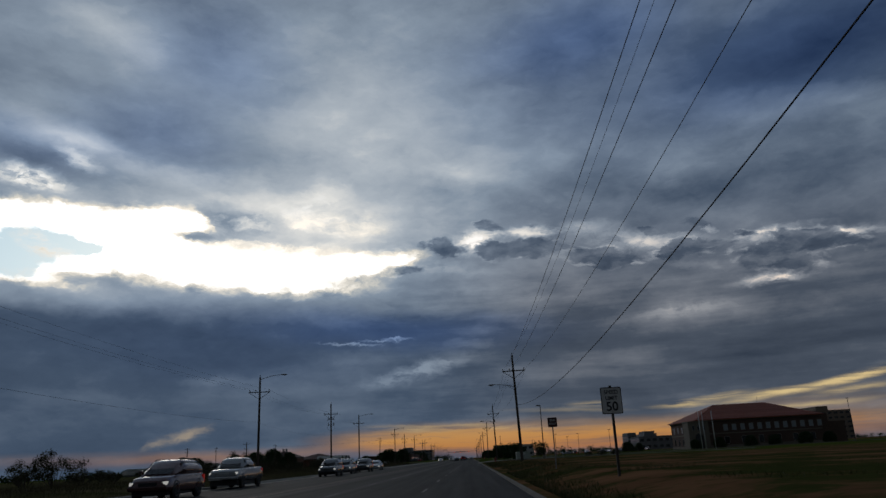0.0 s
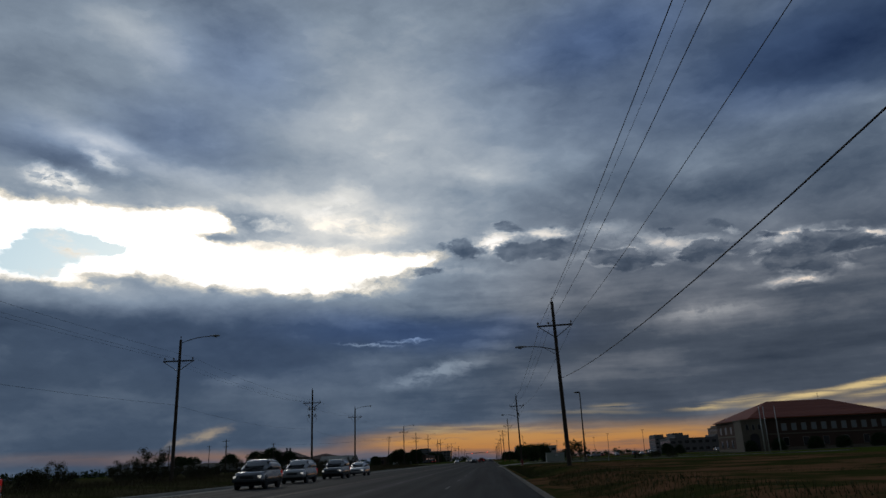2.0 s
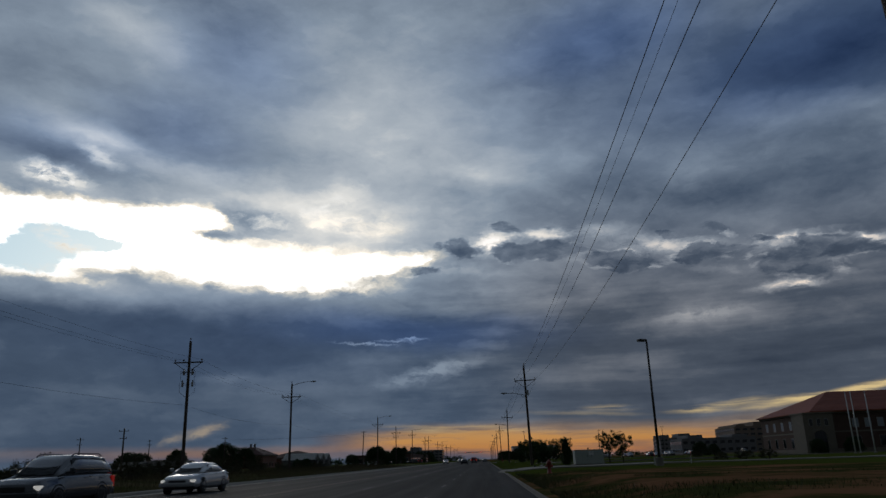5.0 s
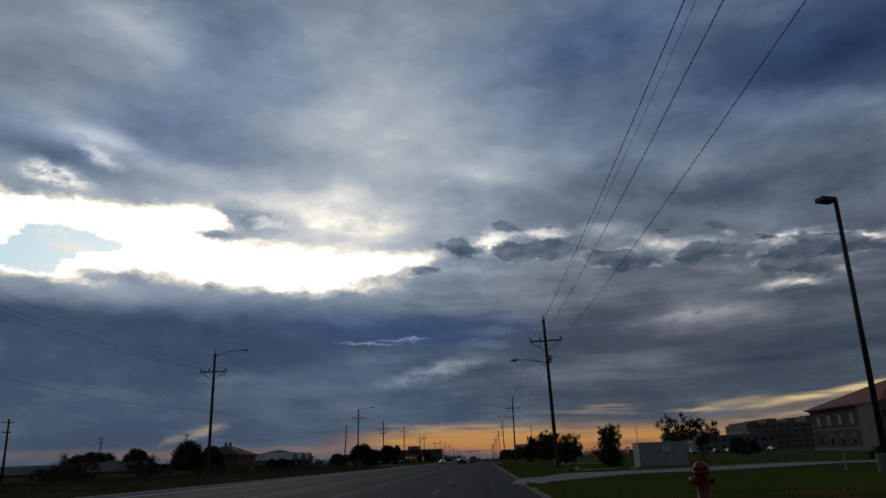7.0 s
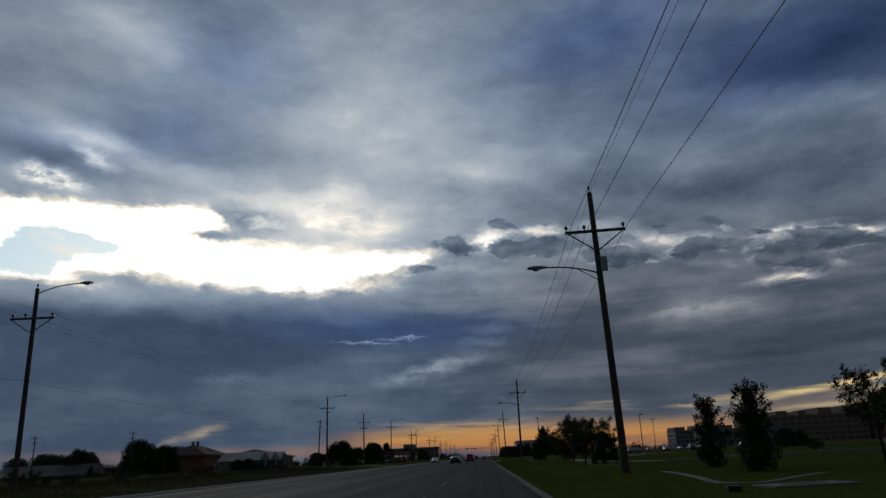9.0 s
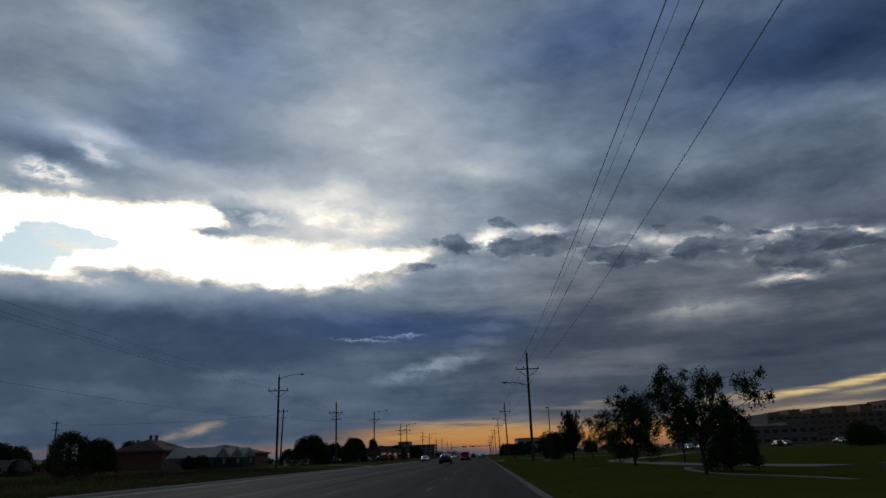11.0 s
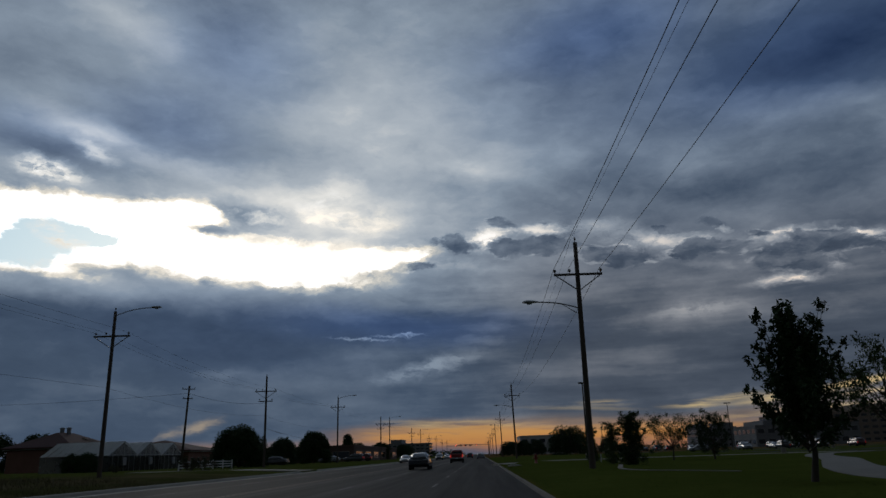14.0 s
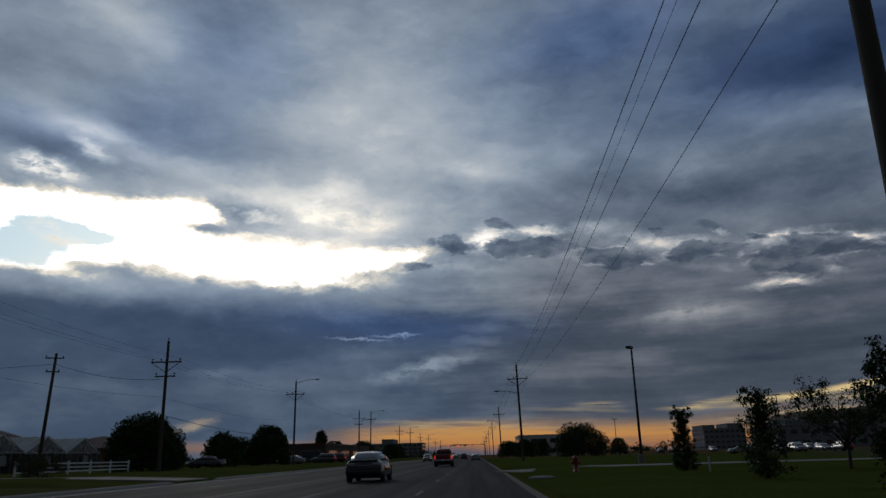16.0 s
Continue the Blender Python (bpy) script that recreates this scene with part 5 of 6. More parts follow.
text_of = {sedan_white: "white sedan", parked_suv: "white SUV", parked_dark: "dark grey SUV", sedan_black: "black sedan", parked_truck: "dark grey pickup truck", parked_red: "dark maroon SUV"}
tagged(sedan_white, "white sedan parked among others in the car park", group="parked cars")
for row_y, x0, n in ((410, 50, 16), (446, 54, 17), (486, 58, 16)):
    for i in range(n):
        if rnd.random() < 0.66:
            continue
        src = rnd.choice(lot)
        ob = copy_thing(src, pose(x0 + i * 4.1 + rnd.uniform(-0.3, 0.3), row_y + rnd.uniform(-0.3, 0.3), 0.10, 0, 0, 180 * rnd.randint(0, 1) + rnd.uniform(-2, 2)))
        tagged(ob, text_of[src] + " parked among others in the car park", group="parked cars")
for src, x, y, rz in ((parked_suv, -38.5, 331, 80), (sedan_black, -35, 341, 85), (sedan_white, -33.5, 380, 90), (parked_red, -29, 398, 90), (parked_dark, -30, 392, 90)):
    ob = copy_thing(src, pose(x, y, ground_height(x, y), 0, 0, rz))
    tagged(ob, "car parked on the grass under the trees", group="parked cars by the trees")


# ---------------------------------------------------------------- trees and bushes
def leaf_cloud(centres, radii, count, size, seed, squash=1.0, droop=0.0, soft=0.52):
    """Leaves scattered through clumps: vertices and faces."""
    rng = np.random.default_rng(seed)
    c = np.array(centres, float)
    r = np.array(radii, float)
    pick = rng.choice(len(c), count, p=r ** 2 / (r ** 2).sum())
    out_from = rng.normal(size=(count, 3))
    out_from /= np.linalg.norm(out_from, axis=1)[:, None]
    p = c[pick] + out_from * (rng.random(count) ** (0.42 if soft < 0.4 else 0.75) * 2.15 * r[pick] * soft)[:, None] * np.array([1, 1, squash])
    a = rng.normal(size=(count, 3))
    a[:, 2] -= droop
    a /= np.linalg.norm(a, axis=1)[:, None]
    b = np.cross(a, rng.normal(size=(count, 3)))
    b /= np.linalg.norm(b, axis=1)[:, None]
    s = (size * (0.6 + 0.8 * rng.random(count)))[:, None]
    v = np.stack([p - a * s, p + b * s * 0.42, p + a * s, p - b * s * 0.42], 1).reshape(-1, 3)
    f = np.arange(count * 4).reshape(-1, 4)
    return v, f


def leaf_mesh(name, v, f, mat):
    me = bpy.data.meshes.new(name)
    me.from_pydata(v.tolist(), [], f.tolist())
    me.materials.append(mat)
    return me


def tree(height, width, style, seed, mat, leaves=3500, leaf=0.09):
    """Trunk with limbs and a leafy crown; style: oval, flame, round, willow, column, cone."""
    rng = random.Random(seed)
    height = height * 0.87
    ob = thing("tree", "", "tree")
    wood = bmesh.new()
    bare = {"flame": 0.16, "oval": 0.13, "round": 0.10, "willow": 0.30, "column": 0.02, "cone": 0.06}[style] * height
    r0 = 0.014 * height + 0.018
    add_tube(wood, [(0, 0, -0.2), (0.02, 0.01, 0), (0.03 * width, 0.02 * width, bare), (-0.02 * width, 0.03 * width, height * 0.55), (0, 0, height * 0.86)], [r0 * 1.5, r0 * 1.15, r0 * 0.85, r0 * 0.5, r0 * 0.15], 9)
    centres, radii = [], []
    n = {"flame": 0, "oval": 26, "round": 60, "willow": 22, "column": 40, "cone": 40}[style]
    if style == "flame":
        for i in range(54):
            f = (i + 0.5) / 54
            ang = i * 2.399 + rng.uniform(-0.4, 0.4)
            low = bare + height * 0.50 * f
            steep = radians(68 - 60 * f + rng.uniform(-6, 6))
            long = min(width * (0.54 - 0.36 * f) / max(math.sin(steep), 0.12), (height - low) / (1.12 * math.cos(steep))) * rng.uniform(0.72, 1.06)
            limb = []
            for k in range(6):
                s = k / 5
                out_r = long * math.sin(steep) * (s - 0.16 * s * s)
                limb.append((out_r * math.cos(ang), out_r * math.sin(ang), low + long * math.cos(steep) * (s + 0.12 * s * s)))
                if k > 1 or f > 0.35:
                    centres.append(limb[-1])
                    radii.append(width * 0.056 * (1.3 - 0.65 * s))
            add_tube(wood, limb, [r0 * (0.36 - 0.32 * k / 5) for k in range(6)], 5)
    for i in range(n):
        f = (i + 0.5) / n
        ang = i * 2.399 + rng.uniform(-0.5, 0.5)
        if style == "oval":
            z = bare * 1.15 + (height * 0.95 - bare * 1.15) * f
            reach = width / 2 * (0.95 * math.sin(math.pi * (0.18 + 0.72 * f))) * rng.uniform(0.55, 1.05)
        elif style == "round":
            z = bare + (height * 0.93 - bare) * f
            reach = width / 2 * math.sqrt(max(0.04, 1 - (0.98 * max(f - 0.15, -0.12)) ** 2 / 0.72)) * rng.uniform(0.62, 0.84)
        elif style == "willow":
            z = bare + (height * 0.95 - bare) * (0.25 + 0.75 * f)
            reach = width / 2 * (0.35 + 0.65 * math.sin(math.pi * f * 0.85)) * rng.uniform(0.6, 1.1)
        elif style == "column":
            z = bare + (height * 0.96 - bare) * f
            reach = width / 2 * (0.75 + 0.25 * math.sin(math.pi * min(f * 1.6, 1)) - 0.55 * f * f) * rng.uniform(0.2, 0.8)
        else:
            z = bare + (height * 0.97 - bare) * f
            reach = width / 2 * (1.02 - 0.9 * f) * rng.uniform(0.6, 0.95)
        x, y = reach * math.cos(ang), reach * math.sin(ang)
        start = max(bare * 0.8, z - reach * rng.uniform(0.7, 1.2))
        mid = (x * 0.5 + rng.uniform(-0.1, 0.1), y * 0.5 + rng.uniform(-0.1, 0.1), start + (z - start) * 0.62)
        add_tube(wood, [(0, 0, start), mid, (x, y, z)], [r0 * 0.38, r0 * 0.26, r0 * 0.08], 5)
        size = {"oval": 0.150, "round": 0.17, "willow": 0.115, "column": 0.22, "cone": 0.20}[style] * width * rng.uniform(0.75, 1.2)
        centres.append((x, y, z))
        radii.append(size)
        for _ in range(0 if style in ("round", "cone") else 2):
            a2 = rng.uniform(0, math.tau)
            tip = (x + size * 1.3 * math.cos(a2), y + size * 1.3 * math.sin(a2), z + size * rng.uniform(-0.6 if style == "willow" else 0.0, 1.2))
            add_tube(wood, [(x * 0.8, y * 0.8, z - size * 0.3), tip], [r0 * 0.12, r0 * 0.04], 4)
            centres.append(tip)
            radii.append(size * 0.55)
    v, f = leaf_cloud(centres, radii, leaves, leaf, seed, {"willow": 1.25, "flame": 1.5}.get(style, 1.0), 0.9 if style == "willow" else 0.0, {"round": 0.36, "cone": 0.36, "column": 0.42}.get(style, 0.46))
    part("trunk", wood, BARK, ob, "", True)
    part("crown", leaf_mesh("crown", v, f, mat), mat, ob)
    return ob


def plant(ob, x, y, rz=0.0, label="", group="", s=None):
    m = pose(x, y, ground_height(x, y), 0, 0, rz)
    if s:
        m = m @ Matrix.Diagonal((s, s, s, 1))
    ob.matrix_world = m
    return tagged(ob, label, "tree", group)


LAWN = "young trees on the lawn"
for x, y, h, w, style, seed, mat, n, lf, text in (
        (7.45, 194.8, 3.8, 3.3, "willow", 11, LEAF_MID, 15000, 0.045, "airy young willow with drooping leaves on the lawn"),
        (9.3, 198.0, 2.7, 2.3, "round", 25, LEAF_DEEP, 12000, 0.050, "low dense dark young tree under the willow"),
        (8.6, 212.4, 4.4, 3.9, "oval", 12, LEAF_DEEP, 20000, 0.058, "spreading young oak with dense dark leaves on the lawn"),
        (12.9, 218.4, 3.2, 2.2, "willow", 13, LEAF_MID, 6000, 0.055, "small airy tree with several stems on the lawn"),
        (7.5, 232.6, 4.6, 3.3, "flame", 14, LEAF_DEEP, 24000, 0.06, "young oak with upswept dark branches on the lawn"),
        (14.6, 242.0, 5.0, 4.2, "willow", 15, LEAF_MID, 11000, 0.055, "wide airy tree with thin stems on the lawn"),
        (9.9, 172.0, 3.35, 1.45, "column", 16, LEAF_DEEP, 11000, 0.045, "slim dense dark columnar tree on the lawn"),
        (9.4, 165.2, 3.35, 1.7, "column", 17, LEAF_DEEP, 12000, 0.045, "slim dark tree with a bushy foot on the lawn"),
        (14.6, 167.0, 4.1, 2.8, "willow", 18, LEAF_MID, 6000, 0.055, "airy pale young tree beside the footpath"),
        (15.6, 163.9, 3.6, 2.0, "willow", 19, LEAF_MID, 4000, 0.055, "thin airy young tree beside the footpath"),
        (9.3, 279.0, 3.05, 1.2, "column", 20, LEAF_DEEP, 9000, 0.045, "slim dense dark young tree by the driveway"),
        (9.4, 269.8, 3.2, 1.5, "column", 21, LEAF_MID, 7000, 0.05, "slim leafy young tree on the lawn"),
        (8.9, 260.2, 3.3, 1.85, "column", 22, LEAF_DEEP, 15000, 0.05, "low dense dark young tree on the lawn"),
        (15.4, 276.7, 3.9, 4.2, "willow", 23, LEAF_DEEP, 6500, 0.055, "wide sparse tree with bare twigs on the lawn"),
        (18.5, 276.0, 4.0, 3.0, "oval", 24, LEAF_DEEP, 10000, 0.055, "dark spreading young tree on the lawn")):
    plant(tree(h + lawn_dip(x, y) / 0.87, w, style, seed, mat, n, lf), x, y, seed * 47, text, LAWN)
FAR = "grown trees beside the far kerb"
for x, y, h, w, style, seed, mat, n, lf, text in (
        (-35.3, 323.5, 6.2, 8.6, "round", 31, LEAF_DEEP, 26000, 0.15, "broad round dense dark tree on the grass"),
        (-33.3, 364.0, 6.9, 7.2, "round", 32, LEAF_DEEP, 18000, 0.16, "round dense dark tree on the grass"),
        (-35.0, 347.0, 5.2, 5.5, "round", 33, LEAF_DEEP, 7000, 0.15, "low rounded dark tree between larger ones"),
        (-36.7, 421.9, 8.0, 6.0, "cone", 34, LEAF_DEEP, 7000, 0.2, "dense dark cone-shaped tree"),
        (-84.5, 320.0, 9.6, 10.0, "round", 35, LEAF_DEEP, 9000, 0.22, "broad dark tree beside the brick building"),
        (-77.0, 318.0, 7.6, 7.5, "round", 36, LEAF_DEEP, 8000, 0.2, "broad dark tree beside the brick building"),
        (-62.5, 328.0, 3.1, 3.6, "round", 37, LEAF_DEEP, 5000, 0.11, "small clipped round tree before the greenhouses"),
        (-59.0, 325.6, 3.2, 3.8, "round", 38, LEAF_DEEP, 5000, 0.11, "small clipped round tree before the greenhouses"),
        (-102.6, 325.3, 7.8, 8.0, "round", 39, LEAF_DEEP, 7000, 0.22, "dark round tree behind the hoop houses"),
        (24.0, 419.0, 7.7, 13.0, "round", 41, LEAF_DEEP, 11000, 0.24, "broad dark tree far down the near side")):
    plant(tree(h, w, style, seed, mat, n, lf), x, y, seed * 31, text, FAR)
big = tree(9.5, 10.0, "round", 50, LEAF_DEEP, 7000, 0.26)
plant(big, -100, 381, 0, "large dark tree behind the open field", "far trees")
for x, y, rz, s in ((-108, 376, 40, 1.15), (-92, 384, 80, 0.95), (-109, 341, 120, 0.9), (-46, 388, 10, 0.7), (-42, 400, 60, 0.62), (-38, 445, 130, 0.7), (-34, 470, 30, 0.75), (-52, 371, 20, 0.55), (12, 432, 15, 0.55), (17, 445, 95, 0.6), (9, 470, 140, 0.62),
                    (30, 470, 200, 0.6), (44, 480, 250, 0.65), (-140, 380, 0, 1.0), (-150, 390, 55, 1.1), (-128, 340, 70, 0.8), (13, 520, 20, 0.7), (20, 560, 60, 0.8), (-36, 560, 60, 0.8), (-40, 620, 30, 0.9),
                    (60, 292, 30, 0.5), (66, 300, 70, 0.42), (72, 245, 20, 0.40), (80, 246, 60, 0.44), (90, 246, 100, 0.46), (98, 247, 140, 0.44), (108, 247, 180, 0.5), (116, 248, 220, 0.46)):
    m = pose(x, y, ground_height(x, y), 0, 0, rz)
    ob = copy_thing(big, m)
    ob.matrix_world = m @ Matrix.Diagonal((s, s, s * (0.9 + 0.2 * ((x * 7 + y) % 1)), 1))
    tagged(ob, "dark leafy tree in the distance" if abs(x) > 20 and y > 330 else "dark leafy tree beside the walls", "tree", "far trees")


def bush(height, width, seed, mat, leaves=2600, leaf=0.07):
    rng = random.Random(seed)
    ob = thing("bush", "", "bush")
    wood = bmesh.new()
    centres, radii = [], []
    for i in range(18):
        a, reach = i * 2.4 + rng.uniform(-0.4, 0.4), width / 2 * math.sqrt(rng.random())
        z = height * rng.uniform(0.25, 0.95) * (1 - 0.4 * (reach / (width / 2)) ** 2)
        x, y = reach * math.cos(a), reach * math.sin(a)
        add_tube(wood, [(x * 0.2, y * 0.2, -0.1), (x * 0.6, y * 0.6, z * 0.5), (x, y, z), (x * 1.1, y * 1.1, z + height * 0.14)], [0.035, 0.025, 0.014, 0.005], 5)
        centres.append((x, y, z))
        radii.append(width * rng.uniform(0.09, 0.16))
    v, f = leaf_cloud(centres, radii, leaves, leaf, seed, 0.9)
    part("stem", wood, BARK, ob)
    part("foliage", leaf_mesh("foliage", v, f, mat), mat, ob)
    return ob


bushes = [bush(2.2, 3.2, 61, LEAF_DRY), bush(3.0, 4.0, 62, LEAF_DRY, 3600), bush(1.5, 2.6, 63, LEAF_DRY)]
spots = [(-30, 96.7, 1, 1.05)]
rnd = random.Random(9)
for i in range(52):
    spots.append((-27.5 - 26 * rnd.random() ** 1.3, 22 + 148 * rnd.random(), rnd.randint(0, 2), rnd.uniform(0.55, 1.0)))
for i in range(14):
    spots.append((-29 - 22 * rnd.random(), 180 + 110 * rnd.random(), rnd.choice((0, 2)), rnd.uniform(0.5, 0.85)))
spots += [(-29, 172, 0, 1.0), (-28.5, 160, 0, 0.95), (-31, 152, 1, 0.8), (27.0, 158.0, 2, 0.7), (24.0, 156.0, 2, 0.6), (30.5, 161.0, 2, 0.7), (47, 249, 2, 1.0), (-30, 296, 0, 0.8), (-33, 299, 2, 1.0), (-45, 306, 2, 0.6)]
seen_bush = set()
for x, y, k, s in spots:
    src = bushes[k]
    m = pose(x, y, ground_height(x, y), 0, 0, (x * 97 + y * 13) % 360)
    ob = copy_thing(src, m) if k in seen_bush else src
    seen_bush.add(k)
    ob.matrix_world = m @ Matrix.Diagonal((s, s, s, 1))
    tagged(ob, "dry olive scrub bush in the weedy verge", "bush", "scrub bushes")


# ---------------------------------------------------------------- buildings
def window_in(parent, x, y, z, w, h, facing="y", mat=None, name="window"):
    """A framed pane set in a wall that faces -y, or +x/-x."""
    mat = mat or WINDOW
    if facing == "y":
        fr = part(name, box(x - w / 2 - 0.08, x + w / 2 + 0.08, y - 0.06, y + 0.05, z - 0.08, z + h + 0.08), FRAME, parent)
        part("pane", box(x - w / 2, x + w / 2, y - 0.075, y - 0.062, z, z + h), mat, fr)
    else:
        s = 1 if facing == "x" else -1
        fr = part(name, box(*sorted((x - s * 0.05, x + s * 0.06)), y - w / 2 - 0.08, y + w / 2 + 0.08, z - 0.08, z + h + 0.08), FRAME, parent)
        part("pane", box(*sorted((x + s * 0.062, x + s * 0.075)), y - w / 2, y + w / 2, z, z + h), mat, fr)
    return fr


def hip_roof(x0, x1, y0, y1, eave, ridge, run, over=0.9, thick=0.25):
    """Hipped roof; run: how far the ridge stops short of each end."""
    bm = bmesh.new()
    a, b, c, d = x0 - over, x1 + over, y0 - over, y1 + over
    along_x = (x1 - x0) >= (y1 - y0)
    if along_x:
        r = [(x0 + run, (y0 + y1) / 2, ridge), (x1 - run, (y0 + y1) / 2, ridge)]
    else:
        r = [((x0 + x1) / 2, y0 + run, ridge), ((x0 + x1) / 2, y1 - run, ridge)]
    low = [bm.verts.new(p) for p in ((a, c, eave - thick), (b, c, eave - thick), (b, d, eave - thick), (a, d, eave - thick))]
    e = [bm.verts.new(p) for p in ((a, c, eave), (b, c, eave), (b, d, eave), (a, d, eave))]
    t = [bm.verts.new(p) for p in r]
    bm.faces.new(low[::-1])
    for k in range(4):
        bm.faces.new((low[k], low[(k + 1) % 4], e[(k + 1) % 4], e[k]))
    if along_x:
        for f in ((e[0], e[1], t[1], t[0]), (e[1], e[2], t[1]), (e[2], e[3], t[0], t[1]), (e[3], e[0], t[0])):
            bm.faces.new(f)
    else:
        for f in ((e[0], e[1], t[0]), (e[1], e[2], t[1], t[0]), (e[2], e[3], t[1]), (e[3], e[0], t[0], t[1])):
            bm.faces.new(f)
    bmesh.ops.recalc_face_normals(bm, faces=bm.faces)
    return bm


def tiled_slope(parent, x0, x1, yc, y0, eave, ridge, run, rows=22):
    """Courses of tile along the front slope, each a thin lapped strip."""
    for i in range(rows):
        f0, f1 = i / rows, (i + 1) / rows
        cut = run * f0 + 0.2
        ya, yb = y0 + (yc - y0) * f0, y0 + (yc - y0) * f1
        za, zb = eave + (ridge - eave) * f0, eave + (ridge - eave) * f1
        bm = bmesh.new()
        pts = [(x0 + cut, ya, za + 0.10), (x1 - cut, ya, za + 0.10), (x1 - cut - run / rows, yb, zb + 0.03), (x0 + cut + run / rows, yb, zb + 0.03)]
        v = [bm.verts.new(p) for p in pts] + [bm.verts.new((p[0], p[1], p[2] - 0.12)) for p in pts]
        bm.faces.new(v[:4])
        bm.faces.new((v[4], v[5], v[1], v[0]))
        bmesh.ops.recalc_face_normals(bm, faces=bm.faces)
        part("tile_course", bm, ROOF_TILE, parent)


def college():
    """Two-storey brick building with a red hipped roof and a stone entrance bay."""
    ob = thing("brick_building", "brick building with red hipped tile roof and stone entrance", "building")
    x0, x1, y0, y1, ev = 76.5, 118.0, 256.0, 289.0, 9.3
    body = part("wall", box(x0, x1, y0, y1, -0.5, ev), BRICK_DARK, ob, "dark red brick walls")
    part("stone_band", box(x0 - 0.06, x1 + 0.06, y0 - 0.06, y1 + 0.06, 4.5, 4.85), LIMESTONE, ob)
    part("plinth", box(x0 - 0.10, x1 + 0.10, y0 - 0.10, y1 + 0.10, -0.4, 0.9), LIMESTONE, ob)
    part("cornice", box(x0 - 0.3, x1 + 0.3, y0 - 0.3, y1 + 0.3, ev - 0.55, ev - 0.2), LIMESTONE, ob)
    roof = part("roof", hip_roof(x0, x1, y0, y1, ev + 0.05, 14.9, 11.5), ROOF_TILE, ob, "red tile roof")
    tiled_slope(roof, x0 - 0.9, x1 + 0.9, (y0 + y1) / 2, y0 - 0.9, ev + 0.05, 14.9, 12.4)
    for i in range(12):
        x = x0 + 9.5 + i * 2.85
        window_in(body, x, y0, 5.6, 1.3, 1.9)
        if i % 2 == 0:
            window_in(body, x, y0, 1.3, 1.5, 2.2, mat=WINDOW_DARK)
    for i in range(5):
        window_in(body, x0, y0 + 8 + i * 5.2, 5.6, 1.3, 1.9, "-x")
        window_in(body, x0, y0 + 8 + i * 5.2, 1.3, 1.3, 2.2, "-x", WINDOW_DARK)
    # entrance bay; a dark plate on its face paints the shade of an archway
    bay = part("entrance_bay", box(72.0, 78.6, 250.5, 257.0, -0.5, 8.6), LIMESTONE, ob, "pale stone entrance bay")
    arch = bmesh.new()
    ring = [(-1.3, -0.3), (1.3, -0.3)] + [(1.3 * math.cos(math.pi * k / 10), 3.6 + 1.3 * math.sin(math.pi * k / 10)) for k in range(11)]
    f = [arch.verts.new((75.3 + a, 250.47, b)) for a, b in ring]
    k2 = [arch.verts.new((75.3 + a, 250.495, b)) for a, b in ring]
    arch.faces.new(f)
    for i in range(len(ring)):
        j = (i + 1) % len(ring)
        arch.faces.new((f[j], f[i], k2[i], k2[j]))
    bmesh.ops.recalc_face_normals(arch, faces=arch.faces)
    part("archway_shade", arch, WINDOW_DARK, bay, "dark arched plate painting the doorway's shade")
    sur = bmesh.new()
    pts = [(75.3 - 1.5, 250.46, -0.3), (75.3 - 1.5, 250.46, 3.6)] + [(75.3 - 1.5 * math.cos(math.pi * k / 10), 250.46, 3.6 + 1.5 * math.sin(math.pi * k / 10)) for k in range(1, 10)] + [(75.3 + 1.5, 250.46, 3.6), (75.3 + 1.5, 250.46, -0.3)]
    part("arch_surround", add_tube(sur, pts, 0.16, 6), LIMESTONE, bay)
    for x in (73.6, 75.3, 77.0):
        window_in(bay, x, 250.5, 6.0, 0.7, 1.4, mat=WINDOW_DARK)
    part("bay_cap", box(71.8, 78.8, 250.3, 257.2, 8.6, 8.9, 0.04), LIMESTONE, bay)
    # lower wing behind
    part("rear_wing", box(118.0, 124.0, 264.0, 284.0, -0.5, 9.6), BRICK_DARK, ob, "flat-roofed rear wing")
    part("rear_block", box(124.0, 130.5, 266.0, 280.0, -0.5, 7.0), BRICK_DARK, ob)
    part("antenna", tube([(104, 272, 14.8), (104, 272, 17.0)], 0.05, 6), GALVANISED, ob)


def block(name, label, x0, x1, y0, y1, h, wall, storeys, cols, side_cols=0, steps=(), glass=None):
    """Flat-roofed block with parapet and rows of windows on the faces turned to the road."""
    ob = thing(name, label, "building")
    body = part("wall", box(x0, x1, y0, y1, -1.0, h), wall, ob)
    part("parapet", box(x0 - 0.15, x1 + 0.15, y0 - 0.15, y1 + 0.15, h, h + 0.6), wall, ob)
    for a, b, hh in steps:
        part("roof_house", box(x0 + (x1 - x0) * a, x0 + (x1 - x0) * b, y0 + 2, y1 - 2, h + 0.6, h + hh), wall, ob)
    sh = h / storeys
    for s in range(storeys):
        for c in range(cols):
            w = (x1 - x0) / cols
            window_in(body, x0 + (c + 0.5) * w, y0, s * sh + sh * 0.32, w * 0.62, sh * 0.42, "y", glass or WINDOW_DARK)
        for c in range(side_cols):
            d = (y1 - y0) / side_cols
            facing = "-x" if x0 > 0 else "x"
            window_in(body, x0 if x0 > 0 else x1, y0 + (c + 0.5) * d, s * sh + sh * 0.32, d * 0.6, sh * 0.42, facing, glass or WINDOW_DARK)
    return ob


